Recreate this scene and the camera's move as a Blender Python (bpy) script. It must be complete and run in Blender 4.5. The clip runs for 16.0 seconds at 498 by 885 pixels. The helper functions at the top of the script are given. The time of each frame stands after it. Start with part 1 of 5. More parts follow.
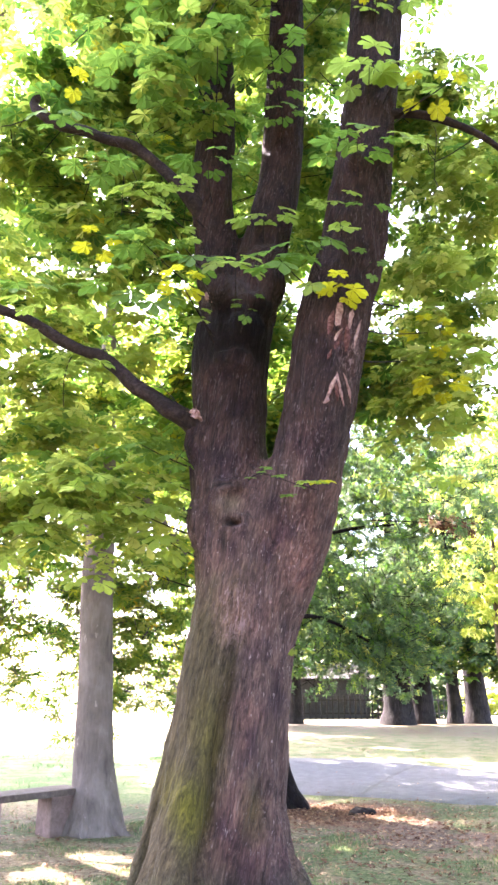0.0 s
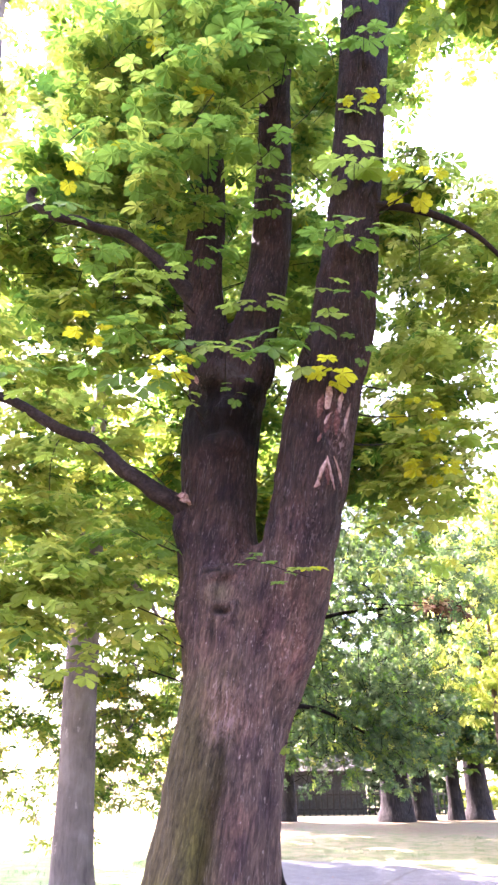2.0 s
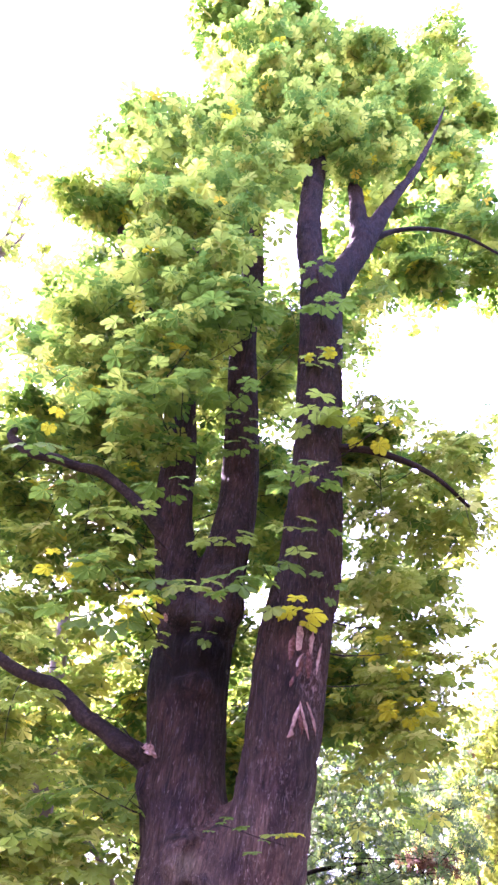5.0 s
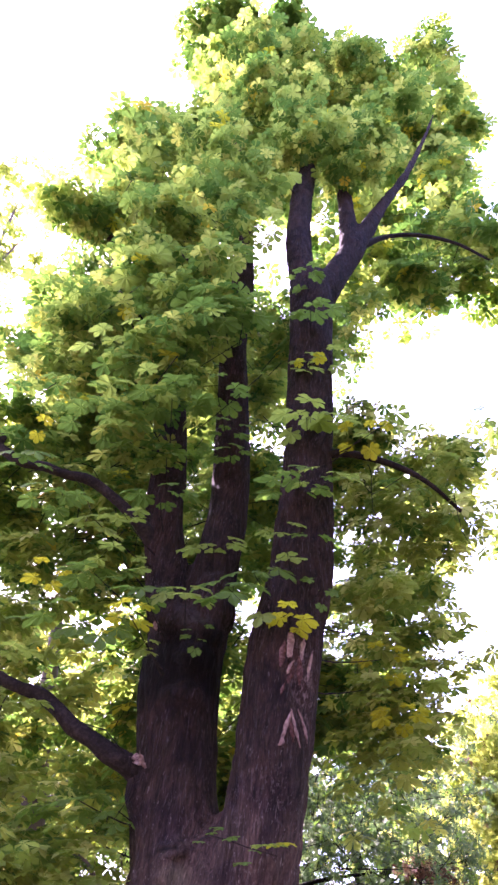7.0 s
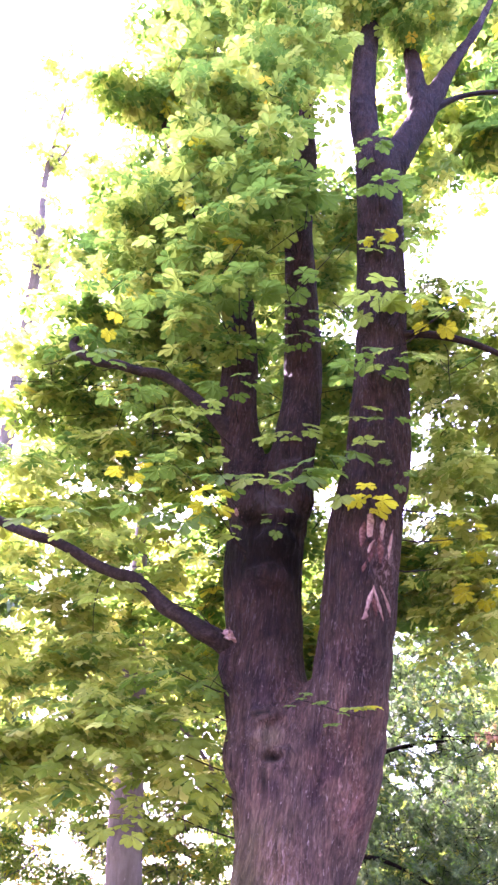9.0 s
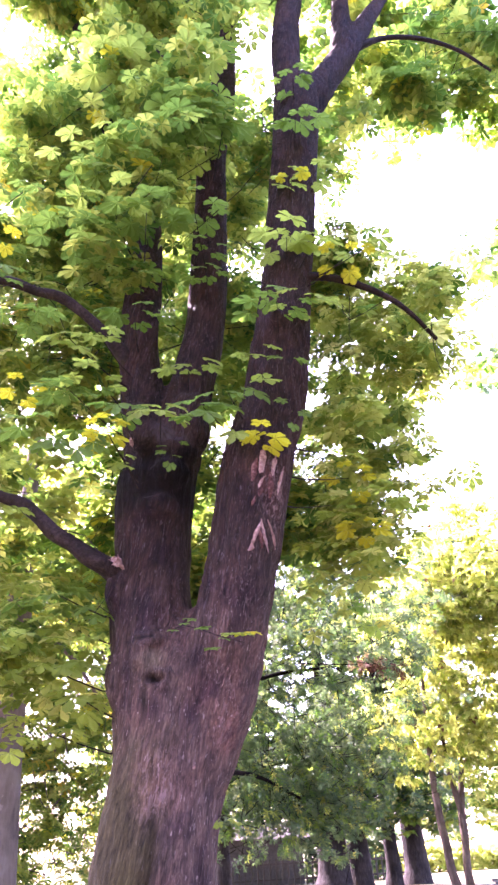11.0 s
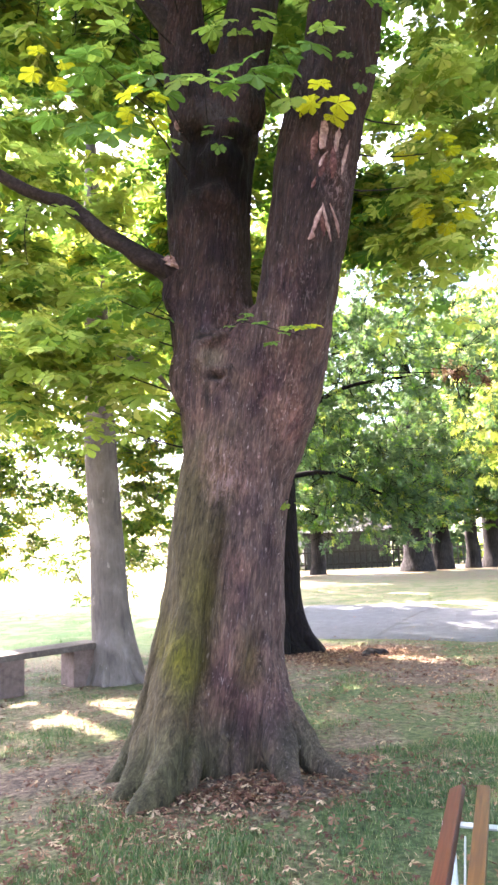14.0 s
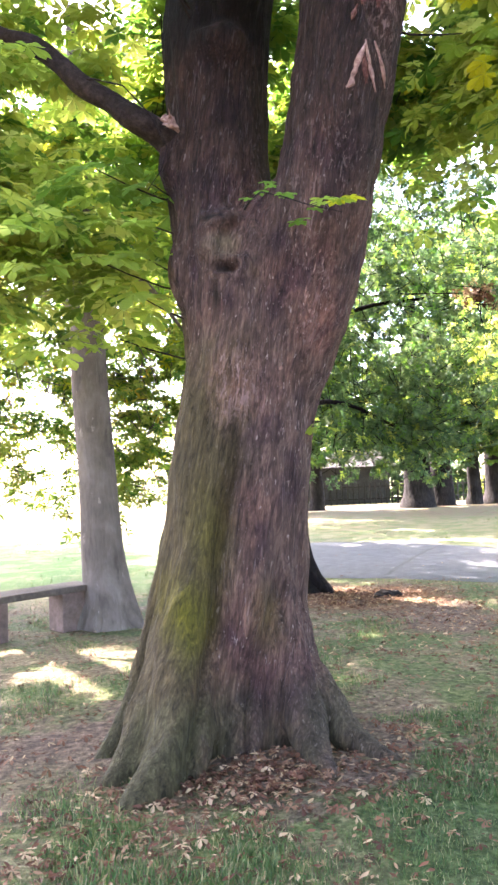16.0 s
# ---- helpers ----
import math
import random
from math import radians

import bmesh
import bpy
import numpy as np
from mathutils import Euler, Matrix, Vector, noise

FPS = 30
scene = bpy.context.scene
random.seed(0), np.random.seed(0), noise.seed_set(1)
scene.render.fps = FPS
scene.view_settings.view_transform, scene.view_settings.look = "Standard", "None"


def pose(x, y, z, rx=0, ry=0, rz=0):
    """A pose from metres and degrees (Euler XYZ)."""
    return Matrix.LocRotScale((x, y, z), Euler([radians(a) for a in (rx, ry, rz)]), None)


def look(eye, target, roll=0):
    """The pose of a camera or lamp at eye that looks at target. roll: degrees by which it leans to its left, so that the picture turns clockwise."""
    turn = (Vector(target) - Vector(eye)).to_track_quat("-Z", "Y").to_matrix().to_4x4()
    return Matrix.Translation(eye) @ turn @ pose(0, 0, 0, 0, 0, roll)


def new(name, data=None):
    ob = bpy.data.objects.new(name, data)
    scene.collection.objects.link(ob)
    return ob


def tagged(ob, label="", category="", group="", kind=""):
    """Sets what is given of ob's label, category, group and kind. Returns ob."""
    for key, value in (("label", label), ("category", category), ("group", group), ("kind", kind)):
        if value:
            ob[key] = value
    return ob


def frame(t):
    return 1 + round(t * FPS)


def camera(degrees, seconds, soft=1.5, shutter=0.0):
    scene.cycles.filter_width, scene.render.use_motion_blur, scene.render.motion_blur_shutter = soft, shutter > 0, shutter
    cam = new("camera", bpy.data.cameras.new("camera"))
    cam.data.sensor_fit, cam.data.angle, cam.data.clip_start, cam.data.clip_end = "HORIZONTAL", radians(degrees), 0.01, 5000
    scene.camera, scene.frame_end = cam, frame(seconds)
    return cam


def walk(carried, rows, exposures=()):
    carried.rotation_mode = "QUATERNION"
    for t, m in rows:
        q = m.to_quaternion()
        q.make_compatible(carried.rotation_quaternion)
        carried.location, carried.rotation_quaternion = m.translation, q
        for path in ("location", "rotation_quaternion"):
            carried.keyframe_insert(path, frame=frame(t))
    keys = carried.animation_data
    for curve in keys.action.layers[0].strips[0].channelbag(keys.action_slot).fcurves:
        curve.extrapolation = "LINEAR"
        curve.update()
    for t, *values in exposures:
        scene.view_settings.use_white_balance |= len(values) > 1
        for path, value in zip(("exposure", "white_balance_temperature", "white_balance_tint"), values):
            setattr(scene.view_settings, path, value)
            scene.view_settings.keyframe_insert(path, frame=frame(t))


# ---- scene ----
cam = camera(38.90, 16.0, soft=2.7)
# seconds, eye x y z, yaw, pitch, roll
ROWS = [
    (0.0, -0.716, 0.139, 1.573, -7.50, 18.91, 0.17),
    (0.5, -0.705, 0.137, 1.593, -7.58, 21.09, -0.08),
    (1.0, -0.697, 0.189, 1.610, -7.90, 23.41, 0.06),
    (1.5, -0.695, 0.197, 1.625, -8.38, 24.28, -0.13),
    (2.0, -0.699, 0.201, 1.642, -8.32, 25.31, -0.19),
    (2.5, -0.704, 0.190, 1.665, -8.81, 27.31, -0.18),
    (3.0, -0.725, 0.139, 1.703, -9.61, 30.61, -0.37),
    (3.5, -0.751, 0.098, 1.730, -10.23, 33.71, -0.47),
    (4.0, -0.774, 0.053, 1.753, -11.14, 36.62, -1.09),
    (4.5, -0.799, -0.011, 1.719, -12.31, 40.22, -1.70),
    (5.0, -0.788, -0.006, 1.782, -12.23, 42.25, -2.24),
    (5.2, -0.778, -0.009, 1.782, -12.91, 42.97, -2.51),
    (7.3, -0.721, 0.059, 1.778, -12.57, 43.00, -3.40),
    (7.5, -0.736, 0.076, 1.778, -11.22, 41.85, -2.74),
    (8.0, -0.762, 0.097, 1.774, -7.77, 40.93, -1.86),
    (8.2, -0.760, 0.106, 1.764, -5.09, 39.34, -1.40),
    (10.3, -0.683, 0.147, 1.698, -7.53, 32.34, -2.05),
    (10.5, -0.680, 0.149, 1.705, -9.66, 31.55, -2.28),
    (11.0, -0.698, 0.116, 1.678, -14.26, 29.63, -2.75),
    (11.5, -0.622, 0.197, 1.683, -16.60, 25.35, -3.04),
    (12.0, -0.605, 0.228, 1.675, -15.10, 23.02, -2.37),
    (12.5, -0.576, 0.244, 1.646, -10.93, 19.77, -2.11),
    (13.0, -0.476, 0.306, 1.615, -7.22, 14.68, -2.24),
    (13.5, -0.376, 0.385, 1.575, -4.66, 9.09, -2.18),
    (14.0, -0.393, 0.475, 1.560, -5.49, 7.97, -2.37),
    (14.5, -0.390, 0.559, 1.565, -8.52, 6.06, -1.97),
    (15.0, -0.314, 0.857, 1.565, -3.65, 4.10, -0.42),
    (15.2, -0.354, 0.960, 1.565, -0.22, 1.85, -0.95),
    (15.5, -0.417, 1.149, 1.532, -3.48, 2.72, 1.61),
    (16.0, -0.451, 1.466, 1.536, -5.77, 2.81, -2.15),
]
EXPOSURES = [(0.0, 4.64, 6400, 28), (2.5, 4.6, 6250, 46), (3.5, 4.52, 6100, 54), (5.2, 4.42, 5850, 70), (7.3, 3.55, 6000, 62), (8.2, 4.32, 5950, 66), (10.5, 4.75, 6050, 68), (11.2, 4.3, 6200, 56), (12.0, 3.42, 6600, 30), (12.5, 3.87, 6500, 27), (13.5, 4.52, 6500, 24), (16.0, 4.42, 6500, 22)]
walk(cam, [(t, Matrix.Translation((x, y, z)) @ pose(0, 0, 0, 0, 0, yaw) @ pose(0, 0, 0, 90 + pitch) @ pose(0, 0, 0, 0, 0, roll))
           for t, x, y, z, yaw, pitch, roll in ROWS], EXPOSURES)

# ---- light: a clear late-summer sky, the sun high on the left, beyond the big tree ----
SUN_ELEVATION, SUN_AZIMUTH = 50.0, -32.0  # degrees; azimuth clockwise from +y
world = bpy.data.worlds.new("sky")
scene.world = world
world.use_nodes = True
sky = world.node_tree.nodes.new("ShaderNodeTexSky")
sky.sky_type, sky.sun_disc = "NISHITA", False
sky.sun_elevation, sky.sun_rotation = radians(SUN_ELEVATION), radians(SUN_AZIMUTH)
sky.air_density, sky.dust_density, sky.ozone_density = 1.0, 3.0, 1.0
world.node_tree.links.new(sky.outputs["Color"], world.node_tree.nodes["Background"].inputs["Color"])
world.node_tree.nodes["Background"].inputs["Strength"].default_value = 0.15
sun = new("sun", bpy.data.lights.new("sun", "SUN"))
sun.data.energy, sun.data.angle, sun.data.color = 3.7, radians(0.55), (1.0, 0.93, 0.82)
_a, _e = radians(SUN_AZIMUTH), radians(SUN_ELEVATION)
SUN_WAY = Vector((math.sin(_a) * math.cos(_e), math.cos(_a) * math.cos(_e), math.sin(_e)))
sun.matrix_world = look(SUN_WAY * 60, (0, 0, 0))


# ---- materials ----
class Nodes:
    """A small node-tree writer."""

    def __init__(self, name):
        self.mat = bpy.data.materials.new(name)
        self.mat.use_nodes = True
        self.tree = self.mat.node_tree
        self.bsdf = self.tree.nodes["Principled BSDF"]
        self.out = self.tree.nodes["Material Output"]

    def add(self, kind, **inputs):
        node = self.tree.nodes.new(kind)
        for key, value in inputs.items():
            self.put(node, key.replace("_", " "), value)
        return node

    def put(self, node, key, value):
        socket = node.inputs[key]
        if hasattr(value, "is_output"):
            self.tree.links.new(value, socket)
        else:
            socket.default_value = value

    def coords(self, scale=(1, 1, 1), space="Object"):
        tex = self.add("ShaderNodeTexCoord")
        mapping = self.add("ShaderNodeMapping", Vector=tex.outputs[space], Scale=scale)
        return mapping.outputs["Vector"]

    def noise(self, vector, scale, detail=4.0, rough=0.6, distort=0.0):
        node = self.add("ShaderNodeTexNoise", Vector=vector, Scale=scale, Detail=detail, Roughness=rough, Distortion=distort)
        return node.outputs["Fac"]

    def ramp(self, fac, stops):
        node = self.add("ShaderNodeValToRGB", Fac=fac)
        while len(node.color_ramp.elements) < len(stops):
            node.color_ramp.elements.new(0.5)
        for element, (at, colour) in zip(node.color_ramp.elements, stops):
            element.position = at
            element.color = (*colour, 1) if len(colour) == 3 else colour
        return node.outputs["Color"]

    def step(self, fac, low, high):
        node = self.add("ShaderNodeMapRange", Value=fac)
        node.inputs["From Min"].default_value, node.inputs["From Max"].default_value = low, high
        node.interpolation_type = "SMOOTHSTEP"
        return node.outputs["Result"]

    def math(self, op, a, b):
        node = self.add("ShaderNodeMath")
        node.operation = op
        self.put(node, 0, a), self.put(node, 1, b)
        return node.outputs["Value"]

    def mix(self, fac, a, b, blend="MIX"):
        node = self.tree.nodes.new("ShaderNodeMix")
        node.data_type, node.blend_type = "RGBA", blend
        for socket, value in ((node.inputs[0], fac), (node.inputs[6], a), (node.inputs[7], b)):
            if hasattr(value, "is_output"):
                self.tree.links.new(value, socket)
            else:
                socket.default_value = (*value, 1) if isinstance(value, tuple) and len(value) == 3 else value
        return node.outputs[2]

    def bump(self, height, strength, distance):
        node = self.add("ShaderNodeBump", Height=height, Strength=strength, Distance=distance)
        self.put(self.bsdf, "Normal", node.outputs["Normal"])

    def island(self):
        return self.add("ShaderNodeNewGeometry").outputs["Random Per Island"]

    def separate(self, vector):
        return self.add("ShaderNodeSeparateXYZ", Vector=vector).outputs


def bark_material(name, dark, mid, light, ridge, fine=1.0, cells=0.2):
    n = Nodes(name)
    warp = n.add("ShaderNodeTexNoise", Vector=n.coords((1, 1, 0.5)), Scale=5.0, Detail=2.0).outputs["Color"]
    base = n.coords((ridge, ridge, ridge * 0.15))
    wide = n.mix(0.22, base, n.mix(1.0, warp, (6.0, 6.0, 6.0), "MULTIPLY"), "ADD")
    big = n.noise(n.coords(), 2.2, 5)
    plates = n.add("ShaderNodeTexVoronoi", Vector=wide, Scale=1.0, Randomness=1.0)
    plates.feature = "DISTANCE_TO_EDGE"
    plate = n.step(plates.outputs["Distance"], 0.0, 0.3)
    fissure = n.noise(wide, 0.8, 6, 0.65, 0.6)
    grain = n.noise(n.coords((ridge * 4, ridge * 4, ridge * 0.7)), 1.0, 5, 0.7)
    height = n.math("ADD", n.math("MULTIPLY", plate, cells), n.math("ADD", n.math("MULTIPLY", fissure, 0.76 - cells), n.math("MULTIPLY", grain, 0.3)))
    colour = n.ramp(height, [(0.34, dark), (0.6, mid), (0.82, light)])
    colour = n.mix(n.step(big, 0.42, 0.72), colour, n.mix(0.45, colour, light))
    flakes = n.step(n.noise(n.coords((9, 9, 4)), 1.0, 4, 0.75), 0.63, 0.70)
    colour = n.mix(n.math("MULTIPLY", flakes, 0.5), colour, tuple(min(1, c * 1.5) for c in light))
    n.put(n.bsdf, "Base Color", colour)
    n.put(n.bsdf, "Roughness", 0.9)
    n.put(n.bsdf, "Specular IOR Level", 0.1)
    n.bump(height, 1.0 * fine, 0.05)
    return n.mat


def leaf_material(name, stops, translucent=0.45, gloss=0.55, dry=0.0):
    n = Nodes(name)
    pick = n.island()
    colour = n.ramp(pick, stops)
    blotch = n.noise(n.coords(), 14.0, 3)
    colour = n.mix(n.math("MULTIPLY", n.step(blotch, 0.45, 0.75), 0.35), colour, n.mix(0.5, colour, (0.02, 0.05, 0.012)))
    if dry:
        rust = n.step(n.noise(n.coords(), 22.0, 4, 0.7), 0.56, 0.66)
        colour = n.mix(n.math("MULTIPLY", rust, dry), colour, (0.22, 0.09, 0.025))
    n.put(n.bsdf, "Base Color", colour)
    n.put(n.bsdf, "Roughness", gloss)
    n.put(n.bsdf, "Specular IOR Level", 0.2)
    glow = n.add("ShaderNodeBsdfTranslucent", Color=n.mix(1.0, colour, (1.38, 1.42, 1.06), "MULTIPLY"))
    blend = n.add("ShaderNodeMixShader", Fac=translucent)
    n.tree.links.new(n.bsdf.outputs[0], blend.inputs[1])
    n.tree.links.new(glow.outputs[0], blend.inputs[2])
    n.tree.links.new(blend.outputs[0], n.out.inputs["Surface"])
    return n.mat


def chestnut_bark():
    """Old purple-brown bark in fine leaning strips, pinkish where flakes came off, mossy on the weather side."""
    n = Nodes("ridged_chestnut_bark")
    x, y, z = n.separate(n.add("ShaderNodeTexCoord").outputs["Object"])[:3]
    lean = n.math("SUBTRACT", x, n.math("MULTIPLY", z, 0.17))
    along = n.add("ShaderNodeCombineXYZ", X=lean, Y=y, Z=z).outputs["Vector"]

    def at(*scale):
        return n.add("ShaderNodeMapping", Vector=along, Scale=scale).outputs["Vector"]

    strips = n.noise(at(36, 36, 5.2), 1.0, 6, 0.74, 1.0)
    plates = n.noise(at(14, 14, 2.6), 1.0, 5, 0.7, 1.0)
    grain = n.noise(at(80, 80, 24), 1.0, 4, 0.74)
    bent = n.mix(0.06, at(38, 38, 7), n.add("ShaderNodeTexNoise", Vector=at(9, 9, 5), Scale=1.0, Detail=3.0).outputs["Color"], "LINEAR_LIGHT")
    cell = n.add("ShaderNodeTexVoronoi", Vector=bent, Scale=1.0, Randomness=1.0)
    cell.feature = "DISTANCE_TO_EDGE"
    crack = n.step(cell.outputs["Distance"], 0.0, 0.17)
    height = n.math("ADD", n.math("MULTIPLY", strips, 0.5), n.math("ADD", n.math("MULTIPLY", plates, 0.28), n.math("ADD", n.math("MULTIPLY", grain, 0.14), n.math("MULTIPLY", n.math("SUBTRACT", crack, 0.2), 0.035))))
    colour = n.ramp(height, [(0.37, (0.024, 0.0135, 0.0118)), (0.5, (0.093, 0.053, 0.044)), (0.63, (0.22, 0.134, 0.108))])
    tone = n.noise(at(1, 1, 0.6), 1.9, 4, 0.6)
    colour = n.mix(n.step(tone, 0.44, 0.66), colour, n.mix(1.0, colour, (1.4, 1.24, 1.18), "MULTIPLY"))
    colour = n.mix(n.step(n.noise(at(1, 1, 0.8), 3.1, 3), 0.48, 0.66), colour, n.mix(1.0, colour, (0.5, 0.46, 0.6), "MULTIPLY"))
    flakes = n.math("MULTIPLY", n.step(n.noise(at(42, 42, 9), 1.0, 5, 0.76, 0.6), 0.56, 0.63), n.step(n.noise(at(1, 1, 0.7), 2.4, 4, 0.65), 0.46, 0.62))
    colour = n.mix(n.math("MULTIPLY", flakes, 0.75), colour, (0.25, 0.165, 0.155))
    strands = n.step(n.noise(at(60, 60, 6), 1.0, 4, 0.7, 0.5), 0.59, 0.67)
    colour = n.mix(n.math("MULTIPLY", strands, 0.34), colour, (0.24, 0.175, 0.17))
    flecks = n.step(n.noise(at(58, 58, 15), 1.0, 3, 0.6, 0.5), 0.645, 0.69)
    colour = n.mix(n.math("MULTIPLY", flecks, 0.7), colour, (0.36, 0.27, 0.25))
    # crown shade painted in: the colour darkens up the stems
    shady = n.math("MULTIPLY", n.step(z, 2.5, 4.0), 0.84)
    colour = n.mix(shady, colour, n.mix(1.0, colour, (0.165, 0.122, 0.118), "MULTIPLY"))

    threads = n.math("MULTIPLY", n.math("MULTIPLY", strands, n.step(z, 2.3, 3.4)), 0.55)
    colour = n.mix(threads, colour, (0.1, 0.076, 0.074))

    # shade below the swollen fork, painted in as a dark band
    mottle = n.noise(at(1, 1, 0.6), 6.0, 4, 0.6)
    knob_shade = n.math("SUBTRACT", 1.0, n.step(n.math("ADD", n.math("ABSOLUTE", n.math("SUBTRACT", z, 4.56), 0.0), n.math("MULTIPLY", mottle, 0.6)), 0.42, 0.75))
    knob_shade = n.math("MULTIPLY", knob_shade, n.math("SUBTRACT", 1.0, n.step(x, 0.3, 0.42)))
    colour = n.mix(n.math("MULTIPLY", knob_shade, 0.95), colour, n.mix(1.0, colour, (0.2, 0.17, 0.25), "MULTIPLY"))

    # algae and moss: broad olive on the left, yellow-green clumps low down, grey-green on the root flare
    patchy = n.noise(at(1, 1, 0.4), 3.4, 5, 0.65)
    side = n.math("SUBTRACT", 1.0, n.step(lean, -0.72, 0.12))
    low = n.math("SUBTRACT", 1.0, n.step(z, 1.5, 3.4))
    cover = n.step(n.math("ADD", n.math("MULTIPLY", n.math("MULTIPLY", side, low), 0.75), n.math("MULTIPLY", patchy, 0.6)), 0.55, 0.95)
    olive = n.ramp(height, [(0.36, (0.016, 0.0112, 0.0048)), (0.5, (0.064, 0.047, 0.0185)), (0.66, (0.146, 0.11, 0.046))])
    colour = n.mix(n.math("MULTIPLY", cover, 0.85), colour, olive)
    foot = n.math("SUBTRACT", 1.0, n.step(z, 0.15, 0.8))
    cover = n.step(n.math("ADD", n.math("MULTIPLY", foot, 0.5), n.math("MULTIPLY", patchy, 0.75)), 0.62, 0.95)
    sage = n.ramp(height, [(0.36, (0.014, 0.0135, 0.0062)), (0.5, (0.053, 0.052, 0.025)), (0.66, (0.13, 0.124, 0.064))])
    colour = n.mix(n.math("MULTIPLY", cover, 0.6), colour, sage)

    def clump(cx, cz, wide, tall):
        dx, dz = n.math("DIVIDE", n.math("SUBTRACT", x, cx), wide), n.math("DIVIDE", n.math("SUBTRACT", z, cz), tall)
        far = n.math("SQRT", n.math("ADD", n.math("MULTIPLY", dx, dx), n.math("MULTIPLY", dz, dz)), 0.0)
        return n.math("SUBTRACT", 1.0, n.step(n.math("ADD", far, n.math("MULTIPLY", patchy, 1.2)), 0.5, 1.6))

    # stain below the fork, dark furrow streak, painted shade in the hollow foot
    stain_shade = n.math("MAXIMUM", clump(0.17, 2.85, 0.17, 0.28), n.math("MAXIMUM", n.math("MULTIPLY", clump(-0.12, 1.45, 0.1, 0.6), 0.7), clump(0.0, 0.42, 0.2, 0.4)))
    colour = n.mix(n.math("MULTIPLY", stain_shade, 0.75), colour, n.mix(1.0, colour, (0.38, 0.34, 0.42), "MULTIPLY"))
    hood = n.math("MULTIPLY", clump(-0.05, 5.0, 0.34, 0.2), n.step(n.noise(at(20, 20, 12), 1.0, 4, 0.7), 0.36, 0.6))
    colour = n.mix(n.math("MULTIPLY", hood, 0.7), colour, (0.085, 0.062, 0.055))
    # worn tan wood on the burl; black spots round the knot hole, one higher
    tan = n.ramp(height, [(0.36, (0.055, 0.038, 0.025)), (0.5, (0.16, 0.115, 0.075)), (0.64, (0.29, 0.22, 0.15))])
    colour = n.mix(n.math("MULTIPLY", clump(-0.14, 2.92, 0.17, 0.13), 0.8), colour, tan)
    black_spots = n.math("MAXIMUM", clump(-0.14, 2.775, 0.1, 0.065), n.math("MAXIMUM", n.math("MULTIPLY", clump(-0.1, 4.25, 0.15, 0.1), 0.45), n.math("MAXIMUM", clump(-0.2, 2.62, 0.04, 0.18), clump(-0.2, 3.09, 0.2, 0.03))))
    colour = n.mix(n.math("MULTIPLY", black_spots, 0.93), colour, (0.006, 0.004, 0.004))
    pale = n.math("MAXIMUM", clump(-0.08, 2.1, 0.26, 0.42), n.math("MAXIMUM", clump(0.4, 2.6, 0.17, 0.55), clump(0.8, 4.2, 0.16, 0.6)))
    colour = n.mix(n.math("MULTIPLY", pale, 0.45), colour, n.mix(1.0, colour, (2.2, 1.7, 1.65), "MULTIPLY"))
    chips = n.math("MULTIPLY", pale, n.step(n.noise(at(34, 34, 14), 1.0, 5, 0.8, 0.8), 0.48, 0.6))
    colour = n.mix(n.math("MULTIPLY", chips, 0.75), colour, (0.24, 0.15, 0.14))
    torn = n.math("MULTIPLY", clump(0.71, 4.35, 0.15, 0.3), n.step(n.noise(at(22, 22, 9), 1.0, 4, 0.7), 0.4, 0.56))
    colour = n.mix(n.math("MULTIPLY", torn, 0.8), colour, (0.085, 0.032, 0.028))
    gold = n.ramp(height, [(0.36, (0.03, 0.026, 0.004)), (0.5, (0.135, 0.114, 0.008)), (0.64, (0.28, 0.23, 0.015))])
    spots = n.math("MAXIMUM", clump(-0.44, 0.8, 0.22, 0.34), n.math("MULTIPLY", n.math("MAXIMUM", clump(-0.3, 1.2, 0.2, 0.5), clump(0.02, 0.75, 0.14, 0.3)), 0.35))
    colour = n.mix(n.math("MULTIPLY", spots, 0.9), colour, gold)
    n.put(n.bsdf, "Base Color", colour)
    n.put(n.bsdf, "Roughness", 0.85)
    n.put(n.bsdf, "Specular IOR Level", 0.16)
    n.bump(n.math("ADD", height, n.math("MULTIPLY", flecks, 0.08)), 1.0, 0.095)
    return n.mat


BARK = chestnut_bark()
GREY_BARK = bark_material("smooth_grey_bark", (0.056, 0.043, 0.036), (0.107, 0.085, 0.072), (0.204, 0.166, 0.143), 9.0, fine=0.6, cells=0.0)
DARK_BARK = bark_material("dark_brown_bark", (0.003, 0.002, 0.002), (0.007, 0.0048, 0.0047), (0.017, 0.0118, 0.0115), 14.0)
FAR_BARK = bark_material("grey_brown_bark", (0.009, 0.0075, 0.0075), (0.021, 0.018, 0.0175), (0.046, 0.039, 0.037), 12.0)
TAN_BARK = bark_material("tan_flaking_bark", (0.03, 0.02, 0.016), (0.075, 0.054, 0.042), (0.16, 0.12, 0.095), 12.0, fine=0.6, cells=0.1)
LEAF_GREEN = leaf_material("green_chestnut_leaf", [(0.0, (0.05, 0.118, 0.022)), (0.45, (0.084, 0.16, 0.027)), (0.85, (0.135, 0.2, 0.035)), (0.97, (0.24, 0.25, 0.055))], 0.62)
LEAF_LIME = leaf_material("lime_chestnut_leaf", [(0.0, (0.145, 0.215, 0.04)), (0.6, (0.21, 0.268, 0.05)), (0.95, (0.3, 0.31, 0.065))], 0.7)
LEAF_YELLOW = leaf_material("yellow_chestnut_leaf", [(0.0, (0.324, 0.34, 0.018)), (0.6, (0.45, 0.42, 0.02)), (0.92, (0.45, 0.32, 0.03))], 0.5, dry=0.35)
